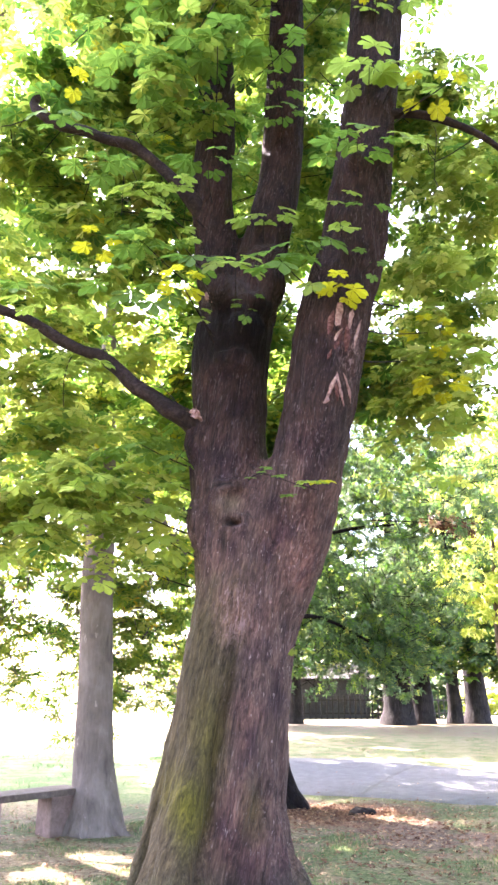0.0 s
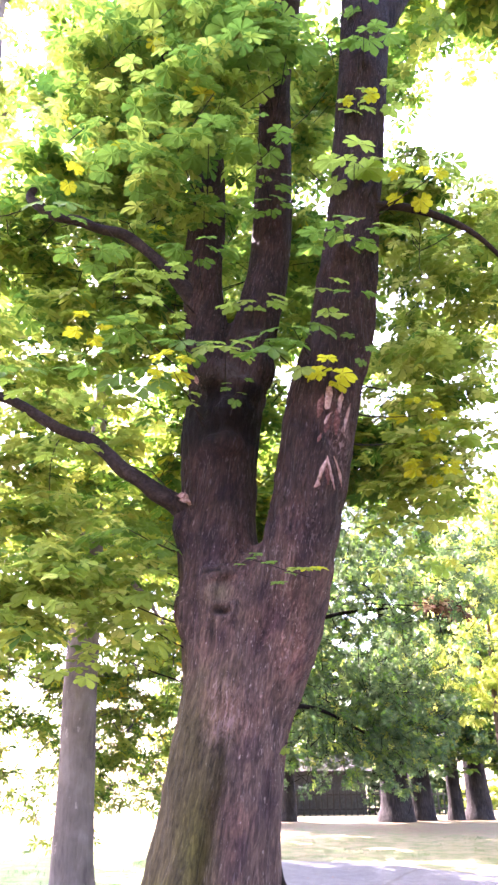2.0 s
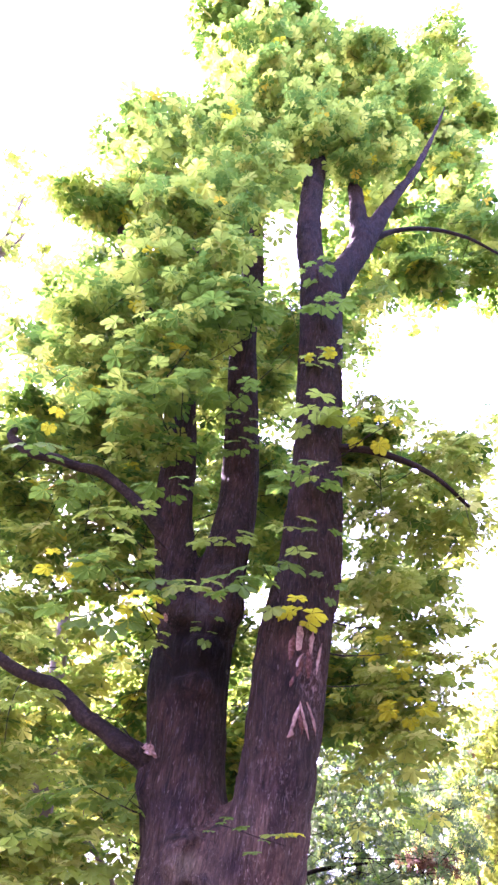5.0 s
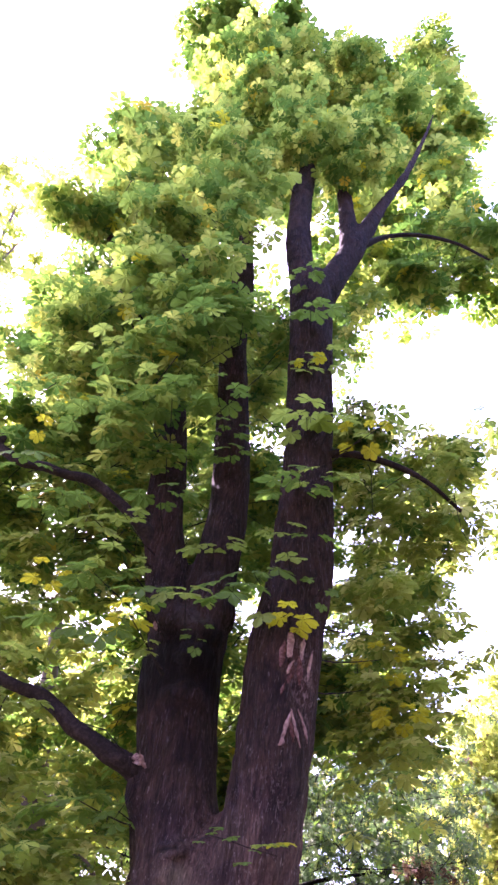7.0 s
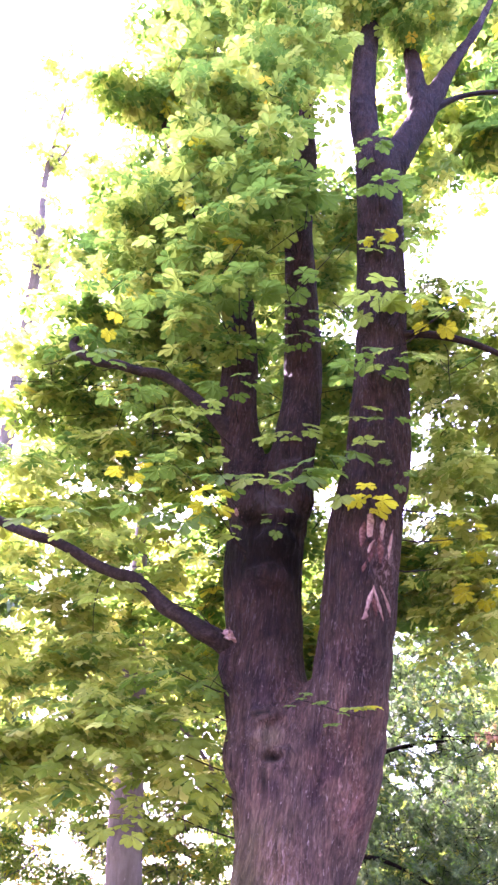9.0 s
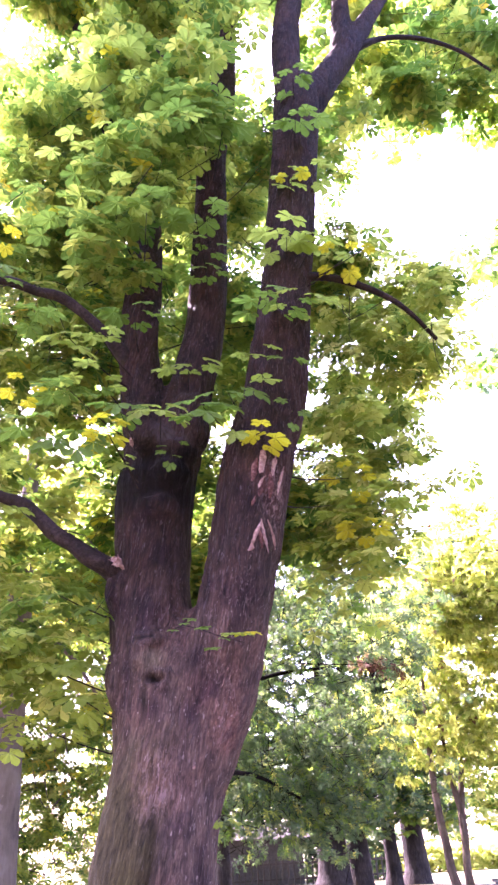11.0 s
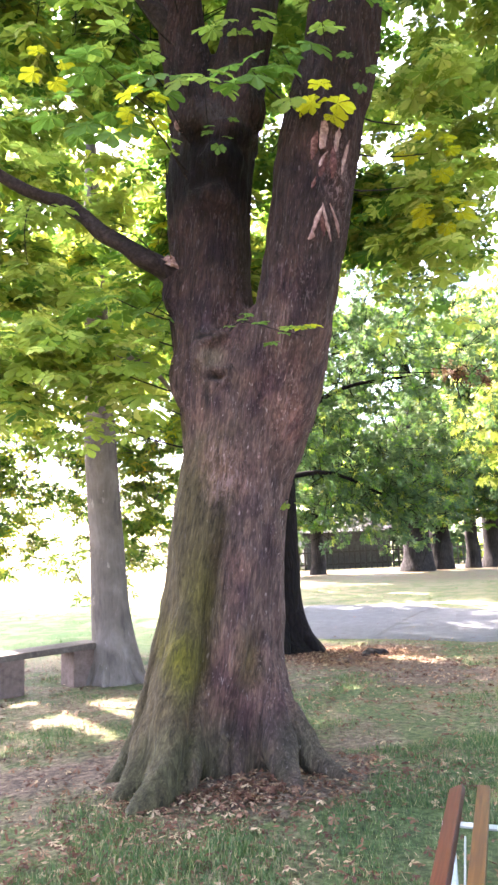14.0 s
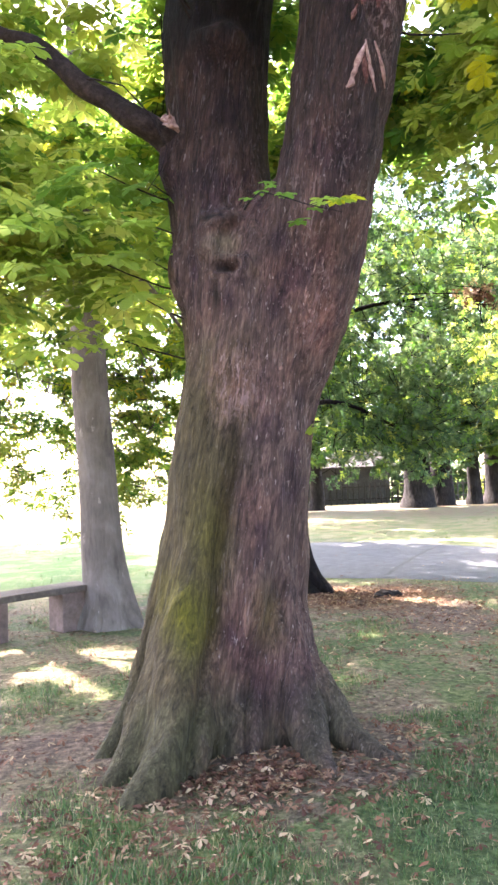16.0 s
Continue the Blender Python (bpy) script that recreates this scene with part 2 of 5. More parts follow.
LEAF_DARK = leaf_material("dark_green_leaf", [(0.0, (0.036, 0.074, 0.032)), (0.6, (0.06, 0.104, 0.045)), (0.95, (0.1, 0.142, 0.056))], 0.45)
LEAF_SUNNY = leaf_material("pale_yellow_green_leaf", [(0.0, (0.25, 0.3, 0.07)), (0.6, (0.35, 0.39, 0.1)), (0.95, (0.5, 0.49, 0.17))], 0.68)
LITTER = leaf_material("dry_fallen_leaf", [(0.0, (0.05, 0.019, 0.012)), (0.45, (0.105, 0.043, 0.025)), (0.75, (0.17, 0.088, 0.052)), (0.95, (0.32, 0.22, 0.135))], 0.15, 0.7)
GRASS = leaf_material("lawn_grass_blade", [(0.0, (0.028, 0.06, 0.021)), (0.5, (0.055, 0.096, 0.034)), (0.82, (0.11, 0.134, 0.052)), (0.96, (0.24, 0.2, 0.12))], 0.3, 0.6)


def ground_material():
    n = Nodes("lawn_and_bare_soil")
    at = n.coords()
    x, y, z = n.separate(at)[:3]
    large, mid, fine = n.noise(at, 0.45, 4), n.noise(at, 2.3, 5, 0.65), n.noise(at, 18.0, 6, 0.8)
    grass = n.ramp(fine, [(0.36, (0.016, 0.026, 0.008)), (0.5, (0.055, 0.072, 0.023)), (0.66, (0.14, 0.15, 0.062))])
    straw = n.ramp(fine, [(0.36, (0.045, 0.033, 0.02)), (0.52, (0.125, 0.096, 0.057)), (0.66, (0.25, 0.2, 0.125))])
    soil = n.ramp(fine, [(0.36, (0.028, 0.018, 0.013)), (0.5, (0.085, 0.056, 0.04)), (0.64, (0.19, 0.132, 0.095))])

    def disc(cx, cy, inner, outer):
        dx, dy = n.math("SUBTRACT", x, cx), n.math("SUBTRACT", y, cy)
        far = n.math("SQRT", n.math("ADD", n.math("MULTIPLY", dx, dx), n.math("MULTIPLY", dy, dy)), 0.0)
        return n.math("SUBTRACT", 1.0, n.step(far, inner, outer))

    worn = n.math("ADD", n.math("ADD", n.math("ADD", disc(-0.2, 5.8, 0.5, 1.8), disc(1.9, 11.4, 0.4, 2.6)), n.math("MULTIPLY", disc(2.7, 9.0, 0.4, 1.6), 0.85)), n.math("ADD", n.math("MULTIPLY", disc(-3.6, 9.6, 0.3, 1.4), 0.5), n.math("MULTIPLY", disc(-1.3, 5.6, 0.1, 0.9), 0.6)))
    dirt = n.step(n.math("ADD", n.math("MULTIPLY", worn, 0.34), n.math("MULTIPLY", mid, 0.8)), 0.5, 0.68)
    colour = n.mix(n.step(n.math("ADD", n.math("MULTIPLY", large, 0.5), n.math("MULTIPLY", mid, 0.6)), 0.5, 0.6), grass, straw)
    # damp patches where bare soil shows
    mottle = n.step(n.noise(at, 1.3, 4, 0.7), 0.52, 0.66)
    colour = n.mix(n.math("MULTIPLY", mottle, 0.6), colour, soil)
    colour = n.mix(n.math("MULTIPLY", disc(-1.9, 8.2, 0.6, 2.2), n.step(mid, 0.35, 0.6)), colour, straw)
    colour = n.mix(n.math("MULTIPLY", disc(1.1, 3.9, 0.5, 1.7), 0.85), colour, n.mix(1.0, grass, (0.62, 0.75, 0.7), "MULTIPLY"))
    colour = n.mix(dirt, colour, soil)
    colour = n.mix(n.math("MULTIPLY", disc(-1.2, 4.3, 0.5, 1.6), 0.55), colour, n.mix(n.step(mid, 0.42, 0.62), n.mix(1.0, grass, (1.5, 1.35, 1.3), "MULTIPLY"), straw))
    colour = n.mix(n.math("MULTIPLY", disc(1.9, 11.3, 0.5, 1.7), n.step(mid, 0.36, 0.56)), colour, n.ramp(fine, [(0.36, (0.05, 0.022, 0.01)), (0.52, (0.15, 0.07, 0.03)), (0.66, (0.26, 0.14, 0.065))]))
    lawn = n.mix(n.step(x, -0.5, 2.0), n.mix(n.step(mid, 0.4, 0.7), (0.08, 0.14, 0.038), (0.18, 0.19, 0.085)), n.mix(n.step(mid, 0.36, 0.66), (0.085, 0.105, 0.04), (0.17, 0.145, 0.085)))
    colour = n.mix(n.step(y, 11.5, 17.0), colour, lawn)
    straggly = n.mix(n.step(mid, 0.38, 0.62), (0.11, 0.12, 0.05), (0.2, 0.155, 0.095))
    colour = n.mix(n.step(y, 19.5, 25.0), colour, straggly)
    litter = n.ramp(fine, [(0.3, (0.07, 0.045, 0.028)), (0.55, (0.13, 0.09, 0.055)), (0.75, (0.22, 0.17, 0.11))])
    wood = n.math("MAXIMUM", disc(10.5, 29.0, 3.0, 6.5), disc(5.5, 31.0, 2.0, 6.0))
    colour = n.mix(n.math("MULTIPLY", wood, n.step(mid, 0.3, 0.6)), colour, litter)
    n.put(n.bsdf, "Base Color", colour)
    n.put(n.bsdf, "Roughness", 0.95)
    n.put(n.bsdf, "Specular IOR Level", 0.15)
    n.bump(n.math("ADD", fine, n.math("MULTIPLY", mid, 1.5)), 0.8, 0.03)
    return n.mat


def rough_material(name, dark, mid, light, scale=20.0, rough=0.85, bump=0.4, metal=0.0):
    n = Nodes(name)
    a, b = n.noise(n.coords(), scale, 6, 0.7), n.noise(n.coords(), scale * 0.12, 4)
    height = n.math("ADD", n.math("MULTIPLY", a, 0.6), n.math("MULTIPLY", b, 0.4))
    n.put(n.bsdf, "Base Color", n.ramp(height, [(0.35, dark), (0.5, mid), (0.66, light)]))
    n.put(n.bsdf, "Roughness", rough)
    n.put(n.bsdf, "Specular IOR Level", 0.5 if rough < 0.6 else 0.15)
    n.put(n.bsdf, "Metallic", metal)
    n.bump(a, bump, 0.01)
    return n.mat


def board_material(name, dark, mid, light, axis, turn=0.0):
    n = Nodes(name)
    scale = [60, 60, 60]
    scale[axis] = 2.5
    turned = n.add("ShaderNodeMapping", Vector=n.add("ShaderNodeTexCoord").outputs["Object"], Rotation=(0, 0, radians(turn)))
    grain = n.noise(n.add("ShaderNodeMapping", Vector=turned.outputs["Vector"], Scale=tuple(scale)).outputs["Vector"], 1.0, 4, 0.6, 0.4)
    tone = n.add("ShaderNodeObjectInfo").outputs["Random"]
    colour = n.ramp(grain, [(0.3, dark), (0.5, mid), (0.7, light)])
    colour = n.mix(n.math("MULTIPLY", tone, 0.3), colour, light)
    n.put(n.bsdf, "Base Color", colour)
    n.put(n.bsdf, "Roughness", 0.5)
    n.put(n.bsdf, "Specular IOR Level", 0.12)
    n.bump(grain, 0.25, 0.004)
    return n.mat


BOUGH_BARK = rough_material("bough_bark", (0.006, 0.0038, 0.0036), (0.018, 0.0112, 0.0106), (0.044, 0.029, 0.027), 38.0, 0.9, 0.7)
GROUND = ground_material()
ASPHALT = rough_material("worn_grey_asphalt", (0.045, 0.045, 0.047), (0.066, 0.066, 0.07), (0.105, 0.105, 0.11), 35.0)
JOINT = rough_material("dark_joint", (0.03, 0.03, 0.03), (0.05, 0.05, 0.05), (0.09, 0.085, 0.08), 30.0)
STONE = rough_material("weathered_sandstone", (0.0558, 0.0371, 0.0308), (0.0992, 0.0667, 0.0560), (0.1488, 0.1044, 0.0896), 14.0)
STONE_TOP = rough_material("grey_stone_slab", (0.0432, 0.0324, 0.0266), (0.0756, 0.0590, 0.0490), (0.1224, 0.1008, 0.0864), 14.0)
DARK_STONE = rough_material("dark_weathered_stone", (0.0195, 0.0186, 0.0180), (0.0455, 0.0409, 0.0384), (0.1040, 0.0930, 0.0840), 12.0)
STEEL = rough_material("painted_steel", (0.28, 0.29, 0.29), (0.38, 0.39, 0.39), (0.47, 0.48, 0.48), 30.0, 0.45, 0.1)
SCREW = rough_material("zinc_screw", (0.5, 0.5, 0.48), (0.65, 0.65, 0.62), (0.8, 0.8, 0.78), 60.0, 0.3, 0.1, 1.0)
RED_BOARD = board_material("red_brown_stained_board", (0.02, 0.006, 0.003), (0.04, 0.0118, 0.005), (0.068, 0.022, 0.0095), 1, 25.0)
OAK_BOARD = board_material("honey_stained_board", (0.034, 0.0135, 0.003), (0.066, 0.028, 0.0058), (0.105, 0.048, 0.0105), 1, 25.0)
GREY_BOARD = board_material("grey_weathered_board", (0.04, 0.036, 0.031), (0.075, 0.068, 0.06), (0.13, 0.12, 0.108), 0)
DARK_BOARD = board_material("dark_weathered_paling", (0.012, 0.011, 0.01), (0.022, 0.02, 0.018), (0.04, 0.037, 0.033), 2)
CUT_WOOD = rough_material("pale_exposed_wood", (0.07, 0.034, 0.03), (0.21, 0.115, 0.1), (0.42, 0.27, 0.235), 45.0, 0.9, 0.7)
RAW_BARK = rough_material("reddish_raw_bark", (0.022, 0.008, 0.007), (0.075, 0.028, 0.024), (0.19, 0.095, 0.085), 40.0, 0.9, 0.8)
HOLLOW = rough_material("rotten_dark_wood", (0.003, 0.0025, 0.0025), (0.007, 0.005, 0.005), (0.014, 0.01, 0.009), 25.0)
RENDERED_WALL = rough_material("dark_grey_boarding", (0.03, 0.03, 0.03), (0.045, 0.044, 0.043), (0.07, 0.068, 0.065), 8.0)
ROOF_TILE = rough_material("dark_roof", (0.02, 0.017, 0.016), (0.034, 0.028, 0.026), (0.055, 0.046, 0.042), 10.0)


# ---- building tools ----
def raw_mesh(name, verts, faces, material, smooth=False):
    """A mesh from arrays; faces all have the same number of corners."""
    verts, faces = np.asarray(verts, np.float32), np.asarray(faces, np.int32)
    mesh = bpy.data.meshes.new(name)
    count, sides = faces.shape
    mesh.vertices.add(len(verts)), mesh.loops.add(count * sides), mesh.polygons.add(count)
    mesh.vertices.foreach_set("co", verts.ravel())
    mesh.loops.foreach_set("vertex_index", faces.ravel())
    mesh.polygons.foreach_set("loop_start", np.arange(count, dtype=np.int32) * sides)
    mesh.polygons.foreach_set("use_smooth", np.full(count, smooth))
    mesh.update(calc_edges=True)
    mesh.validate()
    mesh.materials.append(material)
    return mesh


def part(name, data, material, parent, label=""):
    """Links a bmesh or a mesh as one object under a thing or a part."""
    if isinstance(data, bmesh.types.BMesh):
        mesh = bpy.data.meshes.new(name)
        data.to_mesh(mesh)
        data.free()
        mesh.materials.append(material)
        data = mesh
    ob = new(name, data)
    ob.parent = parent
    return tagged(ob, label)


def thing(name, label, category, at=(0, 0, 0), group="", kind=""):
    ob = new(name)
    ob.location = at
    ob.empty_display_size = 0.1
    return tagged(ob, label, category, group, kind)


def box(bm, size, m, bevel=0.01, segments=2):
    """A bevelled box of that size at the pose m."""
    made = bmesh.ops.create_cube(bm, size=1.0, matrix=m @ Matrix.Diagonal((*size, 1)))["verts"]
    edges = list({e for v in made for e in v.link_edges})
    if bevel:
        bmesh.ops.bevel(bm, geom=edges, offset=bevel, segments=segments, affect="EDGES", profile=0.7)
    return bm


def ground_z(x, y):
    """The lie of the land: it falls gently past the big tree, then rises a little to the far lawn."""
    near = -0.035 * (y - 5.2)
    s = min(max((y - 9.0) / 22.0, 0.0), 1.0)
    s = s * s * (3 - 2 * s)
    near = max(near, -0.30)
    wave = 0.02 * noise.noise(Vector((x * 0.5, y * 0.5, 0))) + 0.008 * noise.noise(Vector((x * 2.3, y * 2.3, 4)))
    if y < -6:
        near = 0.392
    near += 0.06 * math.exp(-((x + 0.05) ** 2) / 0.12 - ((y - 5.25) ** 2) / 0.06)
    return near * (1 - s) + wave * min(1.0, 12.0 / max(abs(y), 1.0))


def spline(points, steps):
    """Points (rows of numbers) joined by a smooth curve, steps to a stretch."""
    p = np.asarray(points, float)
    p = np.vstack([2 * p[0] - p[1], p, 2 * p[-1] - p[-2]])
    rows = []
    for i in range(1, len(p) - 2):
        for k in range(steps):
            t = k / steps
            a, b, c, d = p[i - 1 : i + 3]
            rows.append(0.5 * (2 * b + (c - a) * t + (2 * a - 5 * b + 4 * c - d) * t**2 + (3 * b - a - 3 * c + d) * t**3))
    rows.append(p[-2])
    return np.array(rows)


def tube(points, sides=10, steps=3):
    """Vertices and four-sided faces of a closed tapering tube along rows of x, y, z, radius."""
    rows = spline(points, steps)
    centre, radius = rows[:, :3], np.maximum(rows[:, 3], 0.002)
    way = np.gradient(centre, axis=0)
    way /= np.linalg.norm(way, axis=1)[:, None] + 1e-9
    side = np.cross(way, (0.31, 0.93, 0.17))
    side /= np.linalg.norm(side, axis=1)[:, None] + 1e-9
    up = np.cross(way, side)
    angle = np.arange(sides) * 2 * np.pi / sides
    ring = np.cos(angle)[None, :, None] * side[:, None] + np.sin(angle)[None, :, None] * up[:, None]
    verts = (centre[:, None] + ring * radius[:, None, None]).reshape(-1, 3)
    n = len(rows)
    i, j = np.meshgrid(np.arange(n - 1), np.arange(sides), indexing="ij")
    a, b = i * sides + j, i * sides + (j + 1) % sides
    faces = np.stack([a, b, b + sides, a + sides], -1).reshape(-1, 4)
    verts = np.vstack([verts, centre[0], centre[-1]])
    first, last = n * sides, n * sides + 1
    j = np.arange(sides)
    cap0 = np.stack([np.full(sides, first), (j + 1) % sides, j, np.full(sides, first)], -1)
    cap1 = np.stack([np.full(sides, last), (n - 1) * sides + j, (n - 1) * sides + (j + 1) % sides, np.full(sides, last)], -1)
    return verts, faces, (cap0[:, :3], cap1[:, :3])


def join_tubes(name, tubes, material, sides=10, steps=3, smooth=True):
    verts, faces, at = [], [], 0
    for points in tubes:
        v, f, _ = tube(points, sides, steps)
        verts.append(v), faces.append(f + at)
        at += len(v)
    return raw_mesh(name, np.vstack(verts), np.vstack(faces), material, smooth)


def grown_wood(name, tubes, lumps, voxel, material, relief):
    """Stems, roots and burls fused into one body of wood; relief(co) gives how far the bark stands out there."""
    bm = bmesh.new()
    for points in tubes:
        v, f, caps = tube(points, 18, 3)
        made = [bm.verts.new(c) for c in v]
        for row in f.tolist() + caps[0].tolist() + caps[1].tolist():
            try:
                bm.faces.new([made[k] for k in row])
            except ValueError:
                pass
    for x, y, z, rx, ry, rz in lumps:
        bmesh.ops.create_icosphere(bm, subdivisions=2, radius=1.0, matrix=Matrix.LocRotScale((x, y, z), None, (rx, ry, rz)))
    bmesh.ops.recalc_face_normals(bm, faces=bm.faces)
    mesh = bpy.data.meshes.new(name)
    bm.to_mesh(mesh)
    bm.free()
    rough = bpy.data.objects.new(name, mesh)
    scene.collection.objects.link(rough)
    mod = rough.modifiers.new("fuse", "REMESH")
    mod.mode, mod.voxel_size = "VOXEL", voxel
    soft = rough.modifiers.new("soften", "SMOOTH")
    soft.factor, soft.iterations = 0.5, 8
    bpy.context.view_layer.update()
    fused = bpy.data.meshes.new_from_object(rough.evaluated_get(bpy.context.evaluated_depsgraph_get()))
    bpy.data.objects.remove(rough)
    n = len(fused.vertices)
    co, no = np.empty(n * 3, np.float32), np.empty(n * 3, np.float32)
    fused.vertices.foreach_get("co", co), fused.vertices.foreach_get("normal", no)
    co, no = co.reshape(-1, 3), no.reshape(-1, 3)
    lift = np.array([relief(Vector(c)) for c in co.tolist()], np.float32)
    fused.vertices.foreach_set("co", (co + no * lift[:, None]).ravel())
    fused.polygons.foreach_set("use_smooth", np.full(len(fused.polygons), True))
    fused.update()
    fused.materials.clear()
    fused.materials.append(material)
    fused.name = name
    return fused


# ---- leaves ----
def palm_leaf(leaflets, fine, drop=0.17):
    """A leaf of several leaflets round one point, radius 1, upper side +z: each widest near its blunt tip. One island: they share their first corner."""
    verts, faces = [(0, 0, 0)], []
    shapes = {2: [(0.3, 0.1), (0.56, 0.21), (0.77, 0.29), (0.92, 0.2)], 1: [(0.48, 0.18), (0.8, 0.28)], 0: [(0.72, 0.28)]}
    rows = shapes[fine]
    for k in range(leaflets):
        u = k / (leaflets - 1) * 2 - 1
        angle, long = radians(90 - 128 * u), 1.0 - 0.42 * abs(u) ** 1.5
        c, s = math.cos(angle), math.sin(angle)
        bend = 1.0 + 0.5 * math.sin(k * 2.7)
        first = len(verts)
        for r, w in [*rows, (1.0, 0.0)]:
            r, w = r * long, w * long
            z = -0.03 * r - drop * bend * r * r
            middle = (c * r, s * r, z - (0.03 if w else 0.04))
            if w:
                verts += [(c * r - s * w, s * r + c * w, z + 0.02), middle, (c * r + s * w, s * r - c * w, z + 0.02)]
            else:
                verts.append(middle)
        faces += [(0, first + 1, first), (0, first + 2, first + 1)]
        for q in range(len(rows) - 1):
            a = first + 3 * q
            faces += [(a, a + 1, a + 4), (a, a + 4, a + 3), (a + 1, a + 2, a + 5), (a + 1, a + 5, a + 4)]
        a, tip = first + 3 * (len(rows) - 1), first + 3 * len(rows)
        faces += [(a, a + 1, tip), (a + 1, a + 2, tip)]
    return np.array(verts, float), np.array(faces)


def sprig(leaves, seed, wide):
    """A small twig's worth of plain pointed leaves, for trees further off; radius about 1."""
    rng = np.random.default_rng(seed)
    verts, faces = [(0, 0, 0)], []
    for k in range(leaves):
        angle, r = k * 2.4 + rng.uniform(-0.4, 0.4), rng.uniform(0.55, 1.0)
        c, s, w = math.cos(angle), math.sin(angle), wide
        lift = rng.uniform(-0.45, 0.25)
        first = len(verts)
        mid = r * 0.6
        verts += [(c * mid - s * w, s * mid + c * w, lift * 0.5), (c * mid + s * w, s * mid - c * w, lift * 0.5 + 0.08), (c * r, s * r, lift - 0.1)]
        faces += [(0, first + 1, first), (first, first + 1, first + 2)]
    return np.array(verts, float), np.array(faces)


def scatter(name, template, places, material):
    """One mesh of the template at every place: rows of x, y, z, yaw, tilt, roll, size."""
    verts, faces = template
    p = np.asarray(places, float)
    ca, sa, cb, sb, cc, sc = (f(p[:, k]) for k in (3, 4, 5) for f in (np.cos, np.sin))
    zero, one = np.zeros(len(p)), np.ones(len(p))
    rz = np.stack([ca, -sa, zero, sa, ca, zero, zero, zero, one], -1).reshape(-1, 3, 3)
    rx = np.stack([one, zero, zero, zero, cb, -sb, zero, sb, cb], -1).reshape(-1, 3, 3)
    ry = np.stack([cc, zero, sc, zero, one, zero, -sc, zero, cc], -1).reshape(-1, 3, 3)
    turn = rz @ rx @ ry
    out = np.einsum("nij,vj->nvi", turn, verts) * p[:, None, 6:7] + p[:, None, :3]
    index = faces[None] + (np.arange(len(p)) * len(verts))[:, None, None]
    return raw_mesh(name, out.reshape(-1, 3), index.reshape(-1, 3), material)


LEAF_FINE, LEAF_FULL, LEAF_PLAIN, LEAF_CURLED = palm_leaf(7, 2), palm_leaf(6, 1), palm_leaf(6, 0), palm_leaf(5, 0, 0.5)


def leaf_matrix(row):
    x, y, z, yaw, tilt, roll, size = row
    return Matrix.Translation((x, y, z)) @ Matrix.Rotation(yaw, 4, "Z") @ Matrix.Rotation(tilt, 4, "X") @ Matrix.Rotation(roll, 4, "Y") @ Matrix.Scale(size, 4)


def spray(rng, tip, count, size, spread=0.24, droop=0.25, wobble=0.28):
    """Leaf places round a twig's tip: leaves stand out to all sides on their stalks, tips outward."""
    rows, turn = [], rng.uniform(0, 6.28)
    for k in range(count):
        a = turn + k * 6.283 / count + rng.uniform(-0.35, 0.35)
        r = spread * rng.uniform(0.5, 1.2)
        x, y, z = tip[0] + r * math.cos(a), tip[1] + r * math.sin(a), tip[2] + rng.uniform(-0.1, 0.08)
        rows.append((x, y, z, a - math.pi / 2, -droop + rng.normal(0, wobble), rng.normal(0, wobble * 0.9), size * rng.uniform(0.7, 1.2)))
    return rows


# clear ways for the sun through the leaves: a spot that it reaches and the gap's radius
SUN_GAPS = [((-1.4, 8.1, -0.1), 0.32), ((2.5, 10.6, -0.2), 0.0), ((1.4, 8.5, -0.2), -0.12), ((-2.5, 9.0, -0.1), 0.15)]


def sunlit(p):
    for spot, radius in SUN_GAPS:
        off = Vector(p) - Vector(spot)
        ahead = off.dot(SUN_WAY)
        if ahead > 0.3 and (off - SUN_WAY * ahead).length < radius + 0.34:
            return True
    return False


def crown(rng, blobs, leaves, size, keep=None, spread=0.26, shell=0.5, droop=0.42):
    """Leaf places and twigs for rows of blobs: centre, radii, number of sprays."""
    rows, twigs = [], []
    for cx, cy, cz, rx, ry, rz, number in blobs:
        clumps = rng.normal(size=(max(4, int(number) // 5), 3))
        clumps /= np.linalg.norm(clumps, axis=1)[:, None]
        clumps *= rng.uniform(shell, 1.0, (len(clumps), 1)) ** 0.6
        for _ in range(int(number)):
            at = clumps[rng.integers(len(clumps))] + rng.normal(0, 0.22, 3)
            p = np.array((cx, cy, cz)) + at * (rx, ry, rz)
            if keep and not keep(p) or sunlit(p):
                continue
            rows += spray(rng, p, int(rng.integers(leaves - 1, leaves + 2)), size, spread, droop)
            back = np.array((cx, cy, cz)) - p
            back = back / (np.linalg.norm(back) + 1e-6) + rng.normal(0, 0.7, 3)
            back = back / (np.linalg.norm(back) + 1e-6) * rng.uniform(0.25, 0.6)
            twigs.append([(*(p + back + (0, 0, -0.08)), 0.009), (*(p + back * 0.4 + (0, 0, -0.06)), 0.006), (*p, 0.003)])
    return rows, twigs


def split(rng, rows, *shares):
    """Shares the rows out at random."""
    rows = np.array(rows)
    cut = np.cumsum([0, *shares])
    pick = rng.uniform(0, 1, len(rows)) * cut[-1]
    return [rows[(pick >= a) & (pick < b)] for a, b in zip(cut, cut[1:])]


# ---- ground ----
def axis(dense_from, dense_to, step, reach):
    inner = np.arange(dense_from, dense_to + step, step)
    outer = np.geomspace(0.4, reach, 26)
    return np.concatenate([dense_from - outer[::-1], inner, dense_to + outer])


